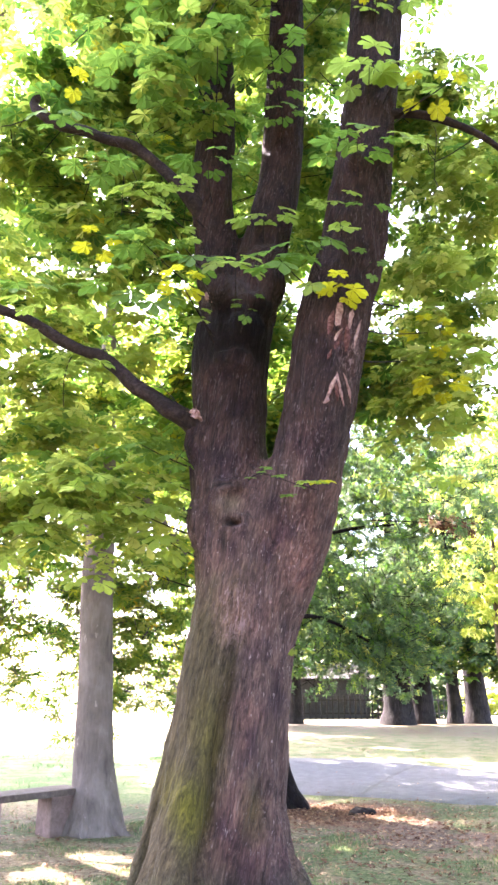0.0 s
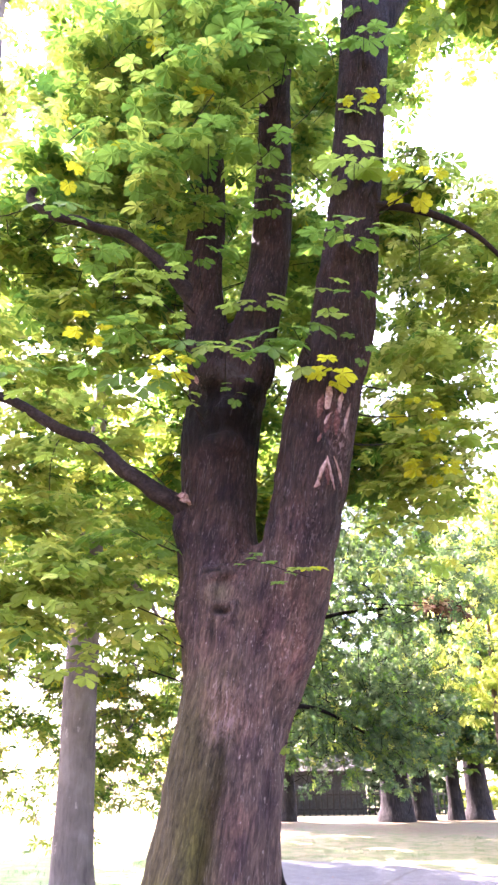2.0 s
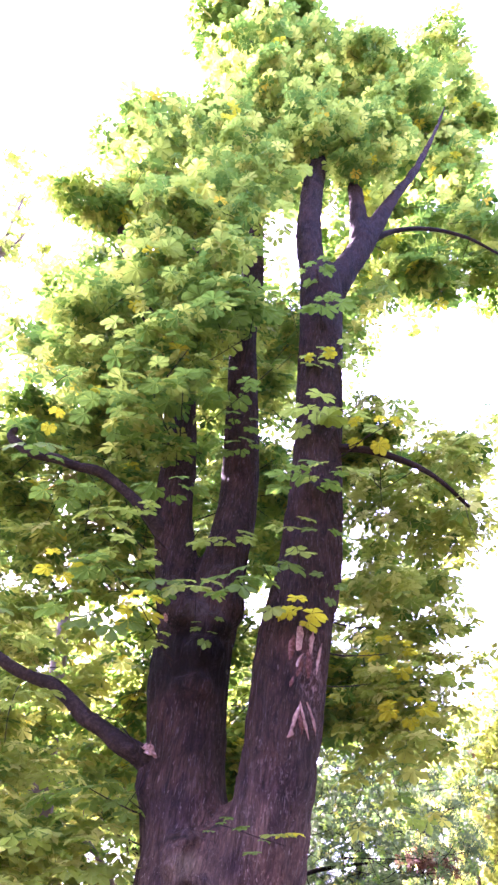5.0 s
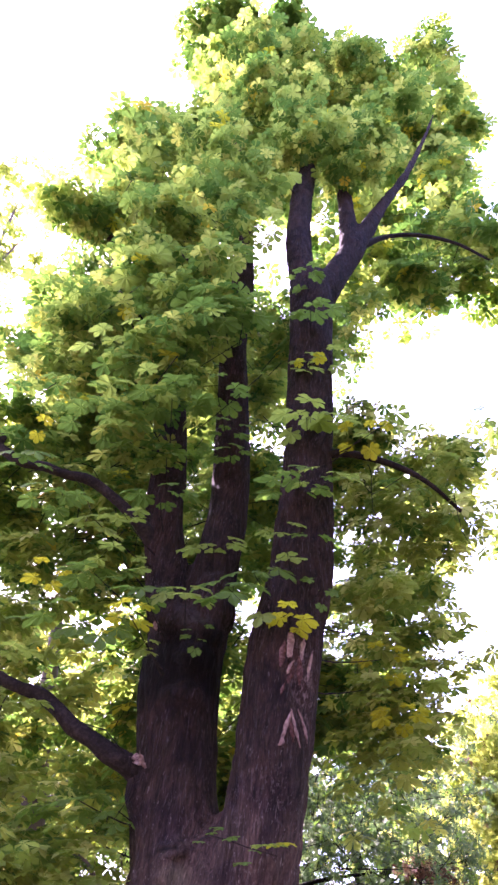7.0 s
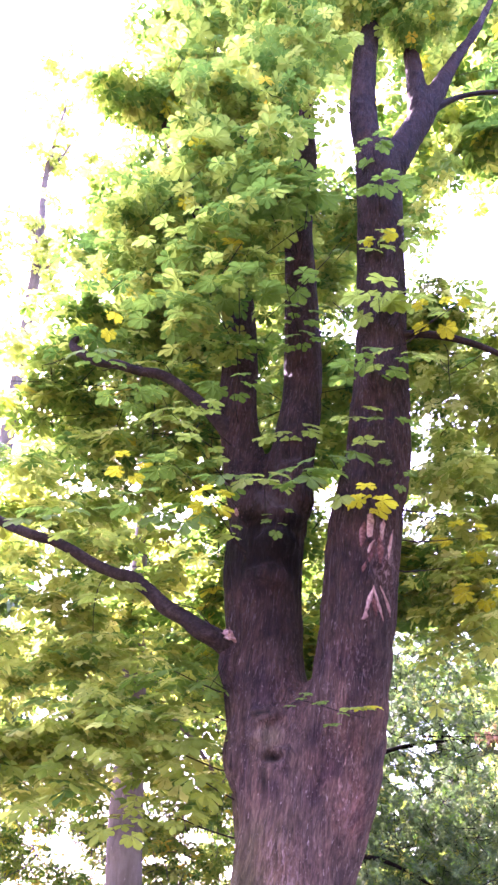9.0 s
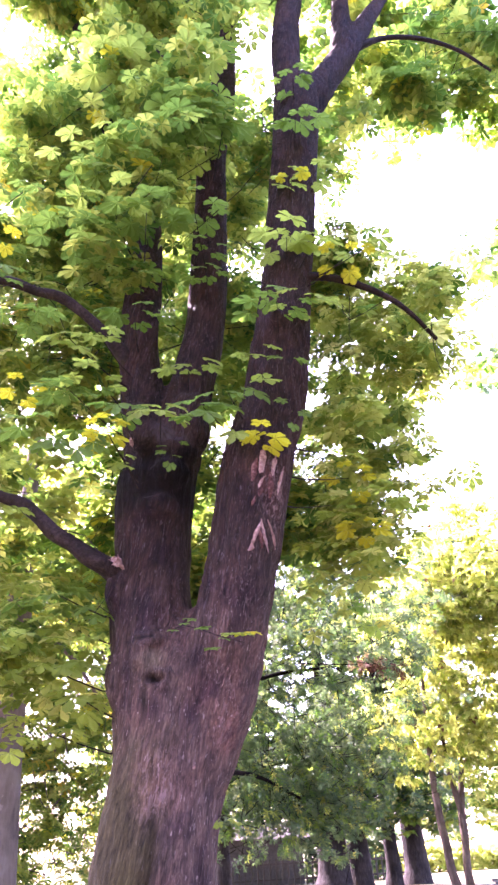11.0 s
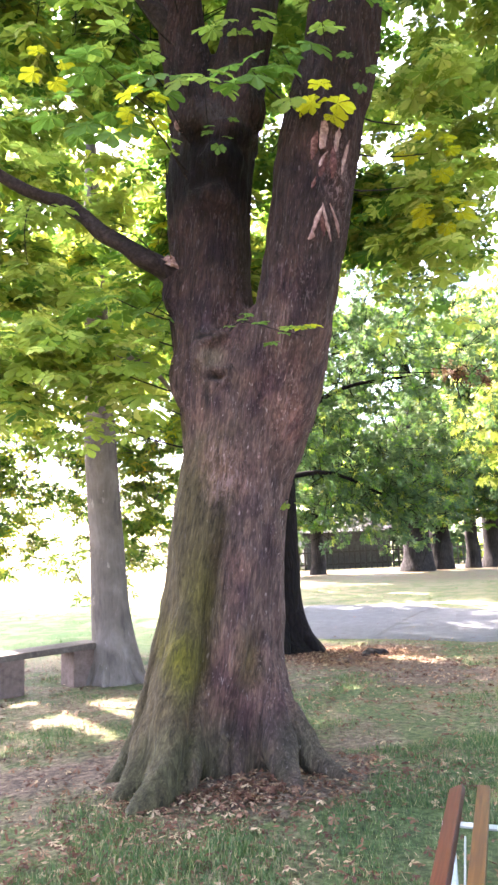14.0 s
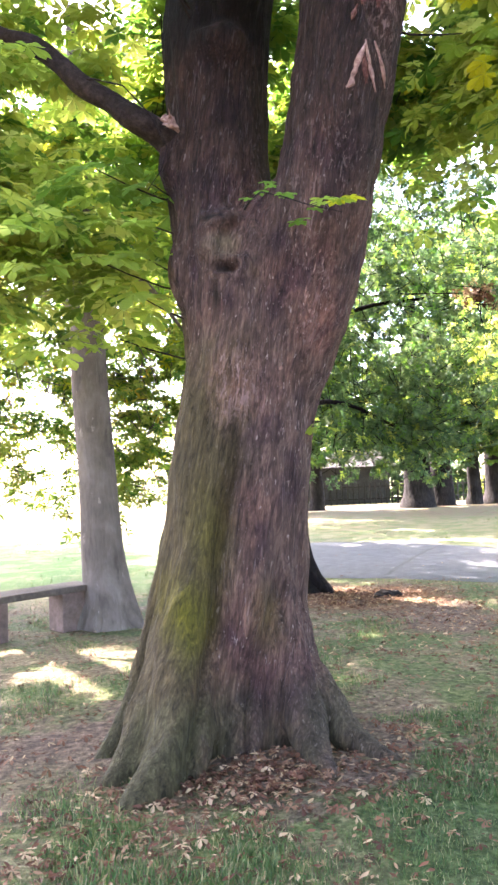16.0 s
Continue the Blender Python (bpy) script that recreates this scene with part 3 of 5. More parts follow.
def build_ground():
    xs, ys = axis(-7.0, 12.0, 0.16, 600.0), axis(-3.0, 24.0, 0.16, 900.0)
    verts = [(x, y, ground_z(x, y)) for y in ys for x in xs]
    i, j = np.meshgrid(np.arange(len(ys) - 1), np.arange(len(xs) - 1), indexing="ij")
    a = i * len(xs) + j
    faces = np.stack([a, a + 1, a + len(xs) + 1, a + len(xs)], -1).reshape(-1, 4)
    ob = new("ground", raw_mesh("ground", verts, faces, GROUND, True))
    tagged(ob, "park lawn with worn bare soil and dry patches", "ground", kind="structure")


def build_path():
    near = spline([(0.7, 15.4), (1.9, 13.75), (3.1, 13.1), (4.3, 12.0), (5.5, 11.5), (9, 10.4), (15, 8.5)], 8)
    far = spline([(0.7, 16.4), (2.0, 18.6), (3.0, 19.0), (4.8, 18.3), (6.5, 16.5), (9, 15.2), (15, 13.5)], 8)
    verts, n, across = [], len(near), 24
    for a, b in zip(near, far):
        for k in range(across + 1):
            p = a + (b - a) * k / across
            edge = 0.012 if k in (0, across) else 0.0
            verts.append((p[0], p[1], ground_z(p[0], p[1]) + 0.016 - edge))
    i, j = np.meshgrid(np.arange(n - 1), np.arange(across), indexing="ij")
    a = i * (across + 1) + j
    faces = np.stack([a, a + across + 1, a + across + 2, a + 1], -1).reshape(-1, 4)
    path = tagged(new("path", raw_mesh("path", verts, faces, ASPHALT, True)), "worn grey asphalt path through the lawn", "path", kind="structure")
    rows = spline([(3.05, 13.45, 0), (3.7, 14.6, 0), (4.7, 16.2, 0), (5.6, 17.3, 0)], 10)
    strip = []
    for k, p in enumerate(rows):
        w = 0.035 + 0.012 * math.sin(k * 1.7)
        for s in (-1, 1):
            x, y = p[0] + s * w, p[1] - s * w * 0.6
            strip.append((x, y, ground_z(x, y) + 0.021))
    faces = [(2 * k, 2 * k + 1, 2 * k + 3, 2 * k + 2) for k in range(len(rows) - 1)]
    part("joint", raw_mesh("joint", strip, faces, JOINT), JOINT, path, "dark tarred joint across the path")


build_ground()
build_path()


# ---- the big horse chestnut ----
TRUNK = [(-0.18, 5.85, -0.3, 0.56), (-0.18, 5.85, 0.0, 0.5), (-0.17, 5.83, 0.3, 0.465), (-0.15, 5.82, 0.67, 0.455), (-0.12, 5.84, 1.0, 0.45), (-0.1, 5.85, 1.35, 0.445),
         (-0.06, 5.86, 1.7, 0.435), (0.0, 5.87, 2.05, 0.425), (0.06, 5.88, 2.4, 0.43), (0.08, 5.9, 2.8, 0.45)]
LEFT_STEM = [(-0.02, 5.92, 2.2, 0.36), (-0.06, 5.98, 2.8, 0.37), (-0.12, 6.03, 3.4, 0.36), (-0.12, 6.06, 3.8, 0.345), (-0.11, 6.1, 4.4, 0.36),
             (-0.05, 6.14, 4.85, 0.36), (-0.02, 6.16, 5.3, 0.36)]
OUTER_STEM = [(-0.15, 6.16, 4.9, 0.24), (-0.25, 6.2, 5.7, 0.22), (-0.3, 6.22, 6.45, 0.215), (-0.28, 6.25, 7.3, 0.21), (-0.32, 6.3, 8.9, 0.2),
              (-0.2, 6.35, 11.0, 0.18), (-0.07, 6.4, 13.6, 0.13), (0.0, 6.4, 16.0, 0.05)]
MIDDLE_STEM = [(0.08, 6.12, 4.9, 0.26), (0.22, 6.1, 5.7, 0.25), (0.37, 6.1, 6.45, 0.225), (0.44, 6.1, 7.3, 0.215), (0.51, 6.1, 9.4, 0.195),
               (0.71, 6.1, 11.1, 0.175), (0.8, 6.1, 13.3, 0.14), (0.74, 6.1, 15.3, 0.1), (0.8, 6.1, 17.5, 0.04)]
RIGHT_STEM = [(0.14, 5.86, 2.0, 0.28), (0.33, 5.72, 2.7, 0.34), (0.48, 5.6, 3.3, 0.315), (0.58, 5.55, 3.75, 0.315), (0.68, 5.52, 4.3, 0.32),
              (0.79, 5.5, 4.85, 0.31), (0.96, 5.5, 5.4, 0.3), (1.06, 5.5, 6.1, 0.285), (1.17, 5.5, 6.9, 0.275), (1.28, 5.5, 7.8, 0.28),
              (1.4, 5.5, 8.85, 0.285), (1.52, 5.5, 9.9, 0.3), (1.56, 5.5, 10.3, 0.27)]
FORK_LEFT = [(1.45, 5.5, 10.0, 0.2), (1.46, 5.5, 11.3, 0.195), (1.68, 5.5, 12.9, 0.18), (1.89, 5.5, 14.0, 0.15), (2.1, 5.6, 16.5, 0.06)]
FORK_RIGHT = [(1.62, 5.52, 9.9, 0.24), (2.06, 5.56, 10.8, 0.2), (2.45, 5.6, 11.6, 0.175), (3.2, 5.6, 13.2, 0.1), (3.83, 5.6, 14.4, 0.075), (4.67, 5.6, 16.4, 0.045), (5.2, 5.6, 17.8, 0.03)]
FORK_UP = [(2.3, 5.58, 11.3, 0.17), (2.42, 5.6, 12.3, 0.15), (2.5, 5.6, 13.5, 0.12), (2.7, 5.7, 15.6, 0.05)]
WEB = [(0.05, 5.86, 2.3, 0.36), (0.12, 5.8, 2.8, 0.34), (0.15, 5.8, 3.1, 0.25), (0.16, 5.83, 3.36, 0.12)]
LEFT_ROOTS = [
    [(-0.15, 5.66, 1.9, 0.12), (-0.24, 5.58, 1.2, 0.16), (-0.36, 5.52, 0.72, 0.18), (-0.42, 5.42, 0.38, 0.19), (-0.5, 5.25, 0.16, 0.16), (-0.6, 5.06, 0.05, 0.125), (-0.7, 4.93, 0.0, 0.1), (-0.78, 4.84, -0.05, 0.07)],
    [(-0.36, 5.85, 1.9, 0.11), (-0.44, 5.78, 1.3, 0.15), (-0.5, 5.72, 0.85, 0.16), (-0.57, 5.6, 0.45, 0.15), (-0.67, 5.44, 0.16, 0.12), (-0.77, 5.28, 0.03, 0.095), (-0.86, 5.16, -0.03, 0.07)],
    [(-0.4, 6.0, 1.5, 0.14), (-0.52, 5.98, 0.8, 0.15), (-0.63, 5.92, 0.4, 0.14), (-0.78, 5.78, 0.1, 0.1), (-0.9, 5.66, -0.02, 0.07), (-0.98, 5.58, -0.08, 0.04)],
    [(-0.3, 5.6, 0.75, 0.1), (-0.36, 5.42, 0.36, 0.11), (-0.42, 5.22, 0.12, 0.1), (-0.45, 5.06, 0.0, 0.07)],
]
RIGHT_ROOTS = [
    [(0.05, 5.68, 1.7, 0.12), (0.1, 5.6, 0.95, 0.14), (0.14, 5.52, 0.45, 0.14), (0.19, 5.38, 0.17, 0.115), (0.23, 5.2, 0.04, 0.095), (0.26, 5.05, -0.01, 0.075), (0.29, 4.96, -0.05, 0.05)],
    [(-0.1, 5.64, 1.0, 0.14), (-0.12, 5.56, 0.5, 0.14), (-0.13, 5.44, 0.2, 0.12), (-0.14, 5.3, 0.0, 0.08)],
    [(0.1, 5.82, 1.6, 0.1), (0.18, 5.78, 0.85, 0.12), (0.27, 5.66, 0.4, 0.12), (0.4, 5.5, 0.12, 0.1), (0.52, 5.36, 0.03, 0.085), (0.64, 5.24, -0.02, 0.06), (0.74, 5.16, -0.06, 0.04)],
    [(0.0, 6.0, 1.5, 0.12), (0.1, 6.1, 0.7, 0.15), (0.26, 6.25, 0.18, 0.12), (0.5, 6.45, -0.14, 0.08)],
    [(-0.15, 6.1, 1.5, 0.14), (-0.2, 6.25, 0.6, 0.22), (-0.15, 6.6, 0.18, 0.17), (-0.1, 7.0, -0.14, 0.1)],
]
ROOTS = LEFT_ROOTS + RIGHT_ROOTS
LUMPS = [  # burls: centre and radii
    (-0.18, 5.66, 2.92, 0.17, 0.13, 0.14), (-0.17, 5.66, 3.1, 0.15, 0.11, 0.07), (-0.09, 5.78, 4.27, 0.2, 0.14, 0.13), (-0.38, 5.93, 2.85, 0.11, 0.2, 0.28), (-0.4, 5.95, 3.55, 0.13, 0.2, 0.24),
    (-0.2, 5.86, 5.0, 0.2, 0.17, 0.2), (0.2, 5.9, 5.15, 0.2, 0.18, 0.3), (-0.3, 5.9, 5.22, 0.15, 0.18, 0.2), (0.06, 5.84, 4.86, 0.2, 0.15, 0.14), (-0.02, 5.79, 4.62, 0.2, 0.13, 0.16),
    (0.2, 5.9, 5.4, 0.2, 0.17, 0.17), (0.95, 5.25, 6.1, 0.1, 0.1, 0.14),
]
HOLES = [(-0.13, 2.78, 0.06, 0.035)]  # knot hole on the near side: x, z, half width, half height


def bark_relief(c):
    """Long plates and furrows that wind slowly up the stem, with broader swellings."""
    twist = 0.22 * c.z
    x, y = c.x * math.cos(twist) - (c.y - 5.8) * math.sin(twist), c.x * math.sin(twist) + (c.y - 5.8) * math.cos(twist)
    plates = 1 - abs(noise.noise(Vector((x * 9, y * 9, c.z * 1.3)))) * 2
    fine = noise.noise(Vector((x * 21, y * 21, c.z * 3.2)))
    broad = noise.noise(Vector((x * 2.6, y * 2.6, c.z * 0.7 + 9)))
    flute = noise.noise(Vector((x * 3.4, y * 3.4, c.z * 0.22 + 30))) * max(0.0, 1 - c.z / 2.6)
    lift = 0.02 * plates + 0.012 * fine + 0.03 * broad + 0.13 * flute - 0.016
    if c.z < 0.3:
        lift *= max(0.25, c.z / 0.3)
    if c.z > 6:
        lift *= 0.6
    if c.y < 5.95 and c.z < 1.95:
        # two furrows that wind down between the root ridges
        fade = min(1.0, (1.95 - c.z) / 0.5)
        left = np.interp(c.z, (0.2, 0.48, 0.68, 1.06, 1.43, 1.75), (-0.42, -0.33, -0.26, -0.25, -0.19, -0.1))
        right = np.interp(c.z, (0.1, 0.28, 0.66, 0.89, 1.3), (-0.16, -0.12, 0.0, 0.1, 0.2))
        lift -= 0.085 * fade * math.exp(-(((c.x - left) / 0.055) ** 2))
        lift -= 0.06 * min(1.0, max(0.0, 1.3 - c.z) / 0.4) * math.exp(-(((c.x - right) / 0.06) ** 2))
    if c.y < 6.0:
        for x0, z0, wide, tall in HOLES:
            far = ((c.x - x0) / wide) ** 2 + ((c.z - z0) / tall) ** 2
            lift += 0.022 * math.exp(-((math.sqrt(far) - 1.7) / 0.6) ** 2) - 0.09 * math.exp(-far)
        # a shelf of bark over the worn burl
        lift += 0.05 * math.exp(-(((c.x + 0.18) / 0.13) ** 2) - ((c.z - 3.05 - 0.25 * (c.x + 0.18)) / 0.03) ** 2)
    return lift


def big_chestnut():
    tree = thing("horse_chestnut_tree", "old forked horse chestnut with dark ridged bark and yellowing leaves", "tree", (-0.1, 5.8, 0))
    base = Matrix.Translation(tree.location).inverted()
    stems = [TRUNK, LEFT_STEM, OUTER_STEM, MIDDLE_STEM, RIGHT_STEM, FORK_LEFT, FORK_RIGHT, FORK_UP, WEB, *ROOTS]
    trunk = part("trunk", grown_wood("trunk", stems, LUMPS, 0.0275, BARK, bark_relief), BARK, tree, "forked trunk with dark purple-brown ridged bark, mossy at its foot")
    trunk.matrix_parent_inverse = base

    def add(name, data, material, label=""):
        ob = part(name, data, material, tree, label)
        ob.matrix_parent_inverse = base
        return ob

    low_boughs = [
        [(-0.3, 5.95, 3.62, 0.14), (-0.5, 5.88, 3.74, 0.09), (-0.68, 5.8, 3.81, 0.08), (-0.8, 5.8, 3.9, 0.066), (-0.97, 5.8, 4.0, 0.068), (-1.1, 5.8, 4.13, 0.058), (-1.26, 5.8, 4.25, 0.06), (-1.42, 5.8, 4.3, 0.048), (-1.6, 5.8, 4.38, 0.05), (-1.92, 5.8, 4.57, 0.044), (-2.3, 5.8, 4.7, 0.045), (-3.0, 5.9, 5.1, 0.03)],
        [(-0.28, 6.2, 5.95, 0.12), (-0.6, 6.05, 6.25, 0.07), (-0.86, 6.02, 6.5, 0.055), (-1.14, 6.0, 6.7, 0.06), (-1.4, 6.0, 6.75, 0.05), (-1.62, 6.0, 6.83, 0.055), (-1.86, 6.0, 6.86, 0.048), (-2.04, 6.0, 6.98, 0.055), (-2.14, 6.0, 7.08, 0.045), (-2.12, 6.0, 7.2, 0.04), (-2.16, 6.05, 7.28, 0.015)],
        [(1.1, 5.5, 6.75, 0.1), (1.4, 5.35, 6.82, 0.05), (1.77, 5.3, 6.77, 0.04), (2.16, 5.3, 6.64, 0.034), (2.45, 5.35, 6.5, 0.026), (2.8, 5.5, 6.3, 0.02)],
    ]
    high_boughs = [
        [(2.4, 5.6, 11.5, 0.08), (3.02, 5.6, 12.05, 0.042), (3.66, 5.6, 12.28, 0.036), (4.3, 5.6, 12.2, 0.03), (4.9, 5.7, 12.0, 0.02)],
        [(-0.32, 6.3, 8.7, 0.11), (-0.9, 6.2, 10.0, 0.09), (-1.3, 6.1, 11.4, 0.075), (-1.5, 6.1, 12.4, 0.05), (-1.7, 6.1, 13.2, 0.02)],
    ]
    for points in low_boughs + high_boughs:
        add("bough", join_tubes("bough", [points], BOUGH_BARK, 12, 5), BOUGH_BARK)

    # torn scars on the right stem, small flakes, torn wood at the low bough and the fork
    surface = mathutils_tree(trunk.data)
    rng = random.Random(9)
    tag = sliver(surface, [(0.152, 2.145), (0.156, 2.153), (0.158, 2.162), (0.16, 2.17)], 0.012, CUT_WOOD)
    add("bark_flake", tag, CUT_WOOD, "small pale chip on the bark")
    for points, wide in (([(0.56, 3.7), (0.6, 3.78), (0.63, 3.86), (0.675, 3.95)], 0.015), ([(0.73, 3.69), (0.71, 3.76), (0.69, 3.85), (0.67, 3.96)], 0.012), ([(0.8, 3.74), (0.785, 3.82), (0.76, 3.9), (0.73, 3.97)], 0.014), ([(0.555, 3.685), (0.57, 3.7), (0.585, 3.715), (0.59, 3.74)], 0.018),
                         ([(0.69, 4.38), (0.7, 4.46), (0.715, 4.54), (0.72, 4.64)], 0.03), ([(0.83, 4.2), (0.855, 4.3), (0.885, 4.4), (0.92, 4.5)], 0.012), ([(0.79, 4.36), (0.8, 4.42), (0.82, 4.5), (0.84, 4.58)], 0.018), ([(0.66, 4.24), (0.68, 4.29), (0.7, 4.33), (0.73, 4.36)], 0.013)):
        add("bark_scar", sliver(surface, points, wide, CUT_WOOD), CUT_WOOD, "torn pale scar in the bark")
    for points, wide in (([(0.61, 4.3), (0.63, 4.38), (0.64, 4.46), (0.66, 4.52)], 0.02), ([(0.76, 4.16), (0.765, 4.24), (0.775, 4.32), (0.77, 4.4)], 0.022), ([(0.66, 4.16), (0.67, 4.2), (0.69, 4.24), (0.7, 4.3)], 0.018), ([(0.6, 4.08), (0.61, 4.11), (0.615, 4.13), (0.63, 4.16)], 0.012), ([(0.67, 3.72), (0.67, 3.77), (0.665, 3.82), (0.66, 3.87)], 0.016)):
        add("bark_scar", sliver(surface, points, wide, RAW_BARK, -0.004), RAW_BARK, "reddish raw bark where flakes came off")
    for _ in range(9):
        x, z, long = rng.uniform(0.3, 0.48), rng.uniform(2.35, 2.85), rng.uniform(0.02, 0.06)
        lean = rng.uniform(0.1, 0.5)
        points = [(x + lean * long * k / 3, z + long * k / 3) for k in range(4)]
        add("bark_flake", sliver(surface, points, rng.uniform(0.003, 0.006), CUT_WOOD), CUT_WOOD, "pale flake of split bark")
    add("torn_collar", torn_wood(rng, (-0.43, 5.74, 3.735), (-0.8, -0.15, -0.1), 9, 0.13), CUT_WOOD, "torn pale wood where the low bough joins")
    add("torn_shoulder", torn_wood(rng, (-0.33, 5.82, 4.93), (-0.5, -0.5, -0.6), 8, 0.12), CUT_WOOD, "pale torn wood on the swollen fork")
    return tree, base


def mathutils_tree(mesh):
    from mathutils import bvhtree
    co = [v.co.copy() for v in mesh.vertices]
    return bvhtree.BVHTree.FromPolygons(co, [tuple(p.vertices) for p in mesh.polygons])


def sliver(surface, points, width, material, proud=0.0):
    """A ragged lens of wood laid on the stem's near side through rows of x, z."""
    rows = spline(points, 6)
    verts, n = [], len(rows)
    for k, (x, z) in enumerate(rows):
        w = width * (0.25 + math.sin(math.pi * (k + 0.5) / n)) * (1 + 0.6 * noise.noise(Vector((k * 0.37, x * 9, z * 5))))
        for s, lift in ((-1, 0.004), (-0.4, 0.014), (0.4, 0.014), (1, 0.004)):
            hit, normal, _, _ = surface.ray_cast(Vector((x + s * w, 3.0, z)), Vector((0, 1, 0)))
            p = (hit if hit else Vector((x + s * w, 5.2, z))) + Vector((0, -lift - proud, 0))
            verts.append(tuple(p))
    faces = [(4 * k + j, 4 * k + j + 1, 4 * k + j + 5, 4 * k + j + 4) for k in range(n - 1) for j in range(3)]
    return raw_mesh("bark_scar", verts, faces, material, True)


def torn_wood(rng, at, way, number, long):
    """A ragged tuft of broken wood: flat splinters out of a small uneven lump."""
    bm = bmesh.new()
    bmesh.ops.create_icosphere(bm, subdivisions=3, radius=1.0, matrix=Matrix.LocRotScale(at, Euler((0.3, 0.9, 0.2)), (0.06, 0.04, 0.035)))
    for v in bm.verts:
        v.co += v.normal * (0.035 * noise.noise(v.co * 22) + 0.02 * noise.noise(v.co * 47))
    for _ in range(number):
        out = (Vector(way) + Vector((rng.uniform(-1, 1), rng.uniform(-0.5, 0.3), rng.uniform(-1, 1))) * 0.75).normalized()
        side = out.cross(Vector((0, 1, 0))).normalized()
        reach, wide, start = long * rng.uniform(0.4, 1.0), rng.uniform(0.008, 0.018), Vector(at) - out * 0.03
        rings = []
        for k in range(5):
            u = k / 4
            mid = start + out * reach * u + Vector((0, -0.02 * math.sin(u * 2.4), 0.012 * math.sin(u * 5 + reach * 60)))
            w = wide * (1 - u ** 2) + 0.001
            rings.append([bm.verts.new(mid + side * w), bm.verts.new(mid - Vector((0, w * 0.5, 0))), bm.verts.new(mid - side * w), bm.verts.new(mid + Vector((0, w * 0.5, 0)))])
        for r, q in zip(rings, rings[1:]):
            for k in range(4):
                bm.faces.new((r[k], r[(k + 1) % 4], q[(k + 1) % 4], q[k]))
    return bm


tree, tree_base = big_chestnut()


def leaf_part(mesh, row, tip, hang):
    """A single leaf of a shoot; the whole shoot hangs outward from the stems, by an angle, round its tip."""
    ob = new("leaf", mesh)
    ob.parent = tree
    ob.matrix_parent_inverse = tree_base
    ob.matrix_basis = Matrix.Translation(tip) @ Matrix.Rotation(hang, 4, "X") @ Matrix.Translation([-c for c in tip]) @ leaf_matrix(row)


def plates(rng, blobs, size, keep=None):
    """Flat tiers of leaves as a chestnut's boughs bear them. Rows of blobs: centre, radii, tiers; gives leaf places and twigs."""
    rows, twigs = [], []
    for cx, cy, cz, rx, ry, rz, number in blobs:
        for _ in range(int(number)):
            off = rng.normal(size=3)
            off *= rng.uniform(0.25, 1.0) ** 0.5 / np.linalg.norm(off)
            mid = np.array((cx, cy, cz)) + off * (rx, ry, rz)
            out = math.atan2(mid[1] - 6.0, mid[0] - 0.4) + rng.normal(0, 0.6)
            reach, fall = rng.uniform(0.4, 0.85), rng.uniform(0.05, 0.4)
            ca, sa = math.cos(out), math.sin(out)
            twigs.append([(*(mid + (-ca * reach * 1.3, -sa * reach * 1.3, fall * reach + rng.normal(0, 0.12))), 0.006), (*(mid + rng.normal(0, 0.1, 3)), 0.004), (*(mid + (ca * reach, sa * reach, -fall * reach)), 0.002)])
            for _ in range(int(rng.integers(8, 13))):
                u, v = rng.uniform(-0.7, 1.0) * reach, rng.normal(0, 0.33) * reach
                p = mid + (ca * u - sa * v, sa * u + ca * v, -fall * u - 0.12 * abs(v) + rng.normal(0, 0.05))
                if keep and not keep(p) or sunlit(p):
                    continue
                rows += spray(rng, p, int(rng.integers(3, 6)), size, size * 0.8, 0.34, 0.22)
    return rows, twigs


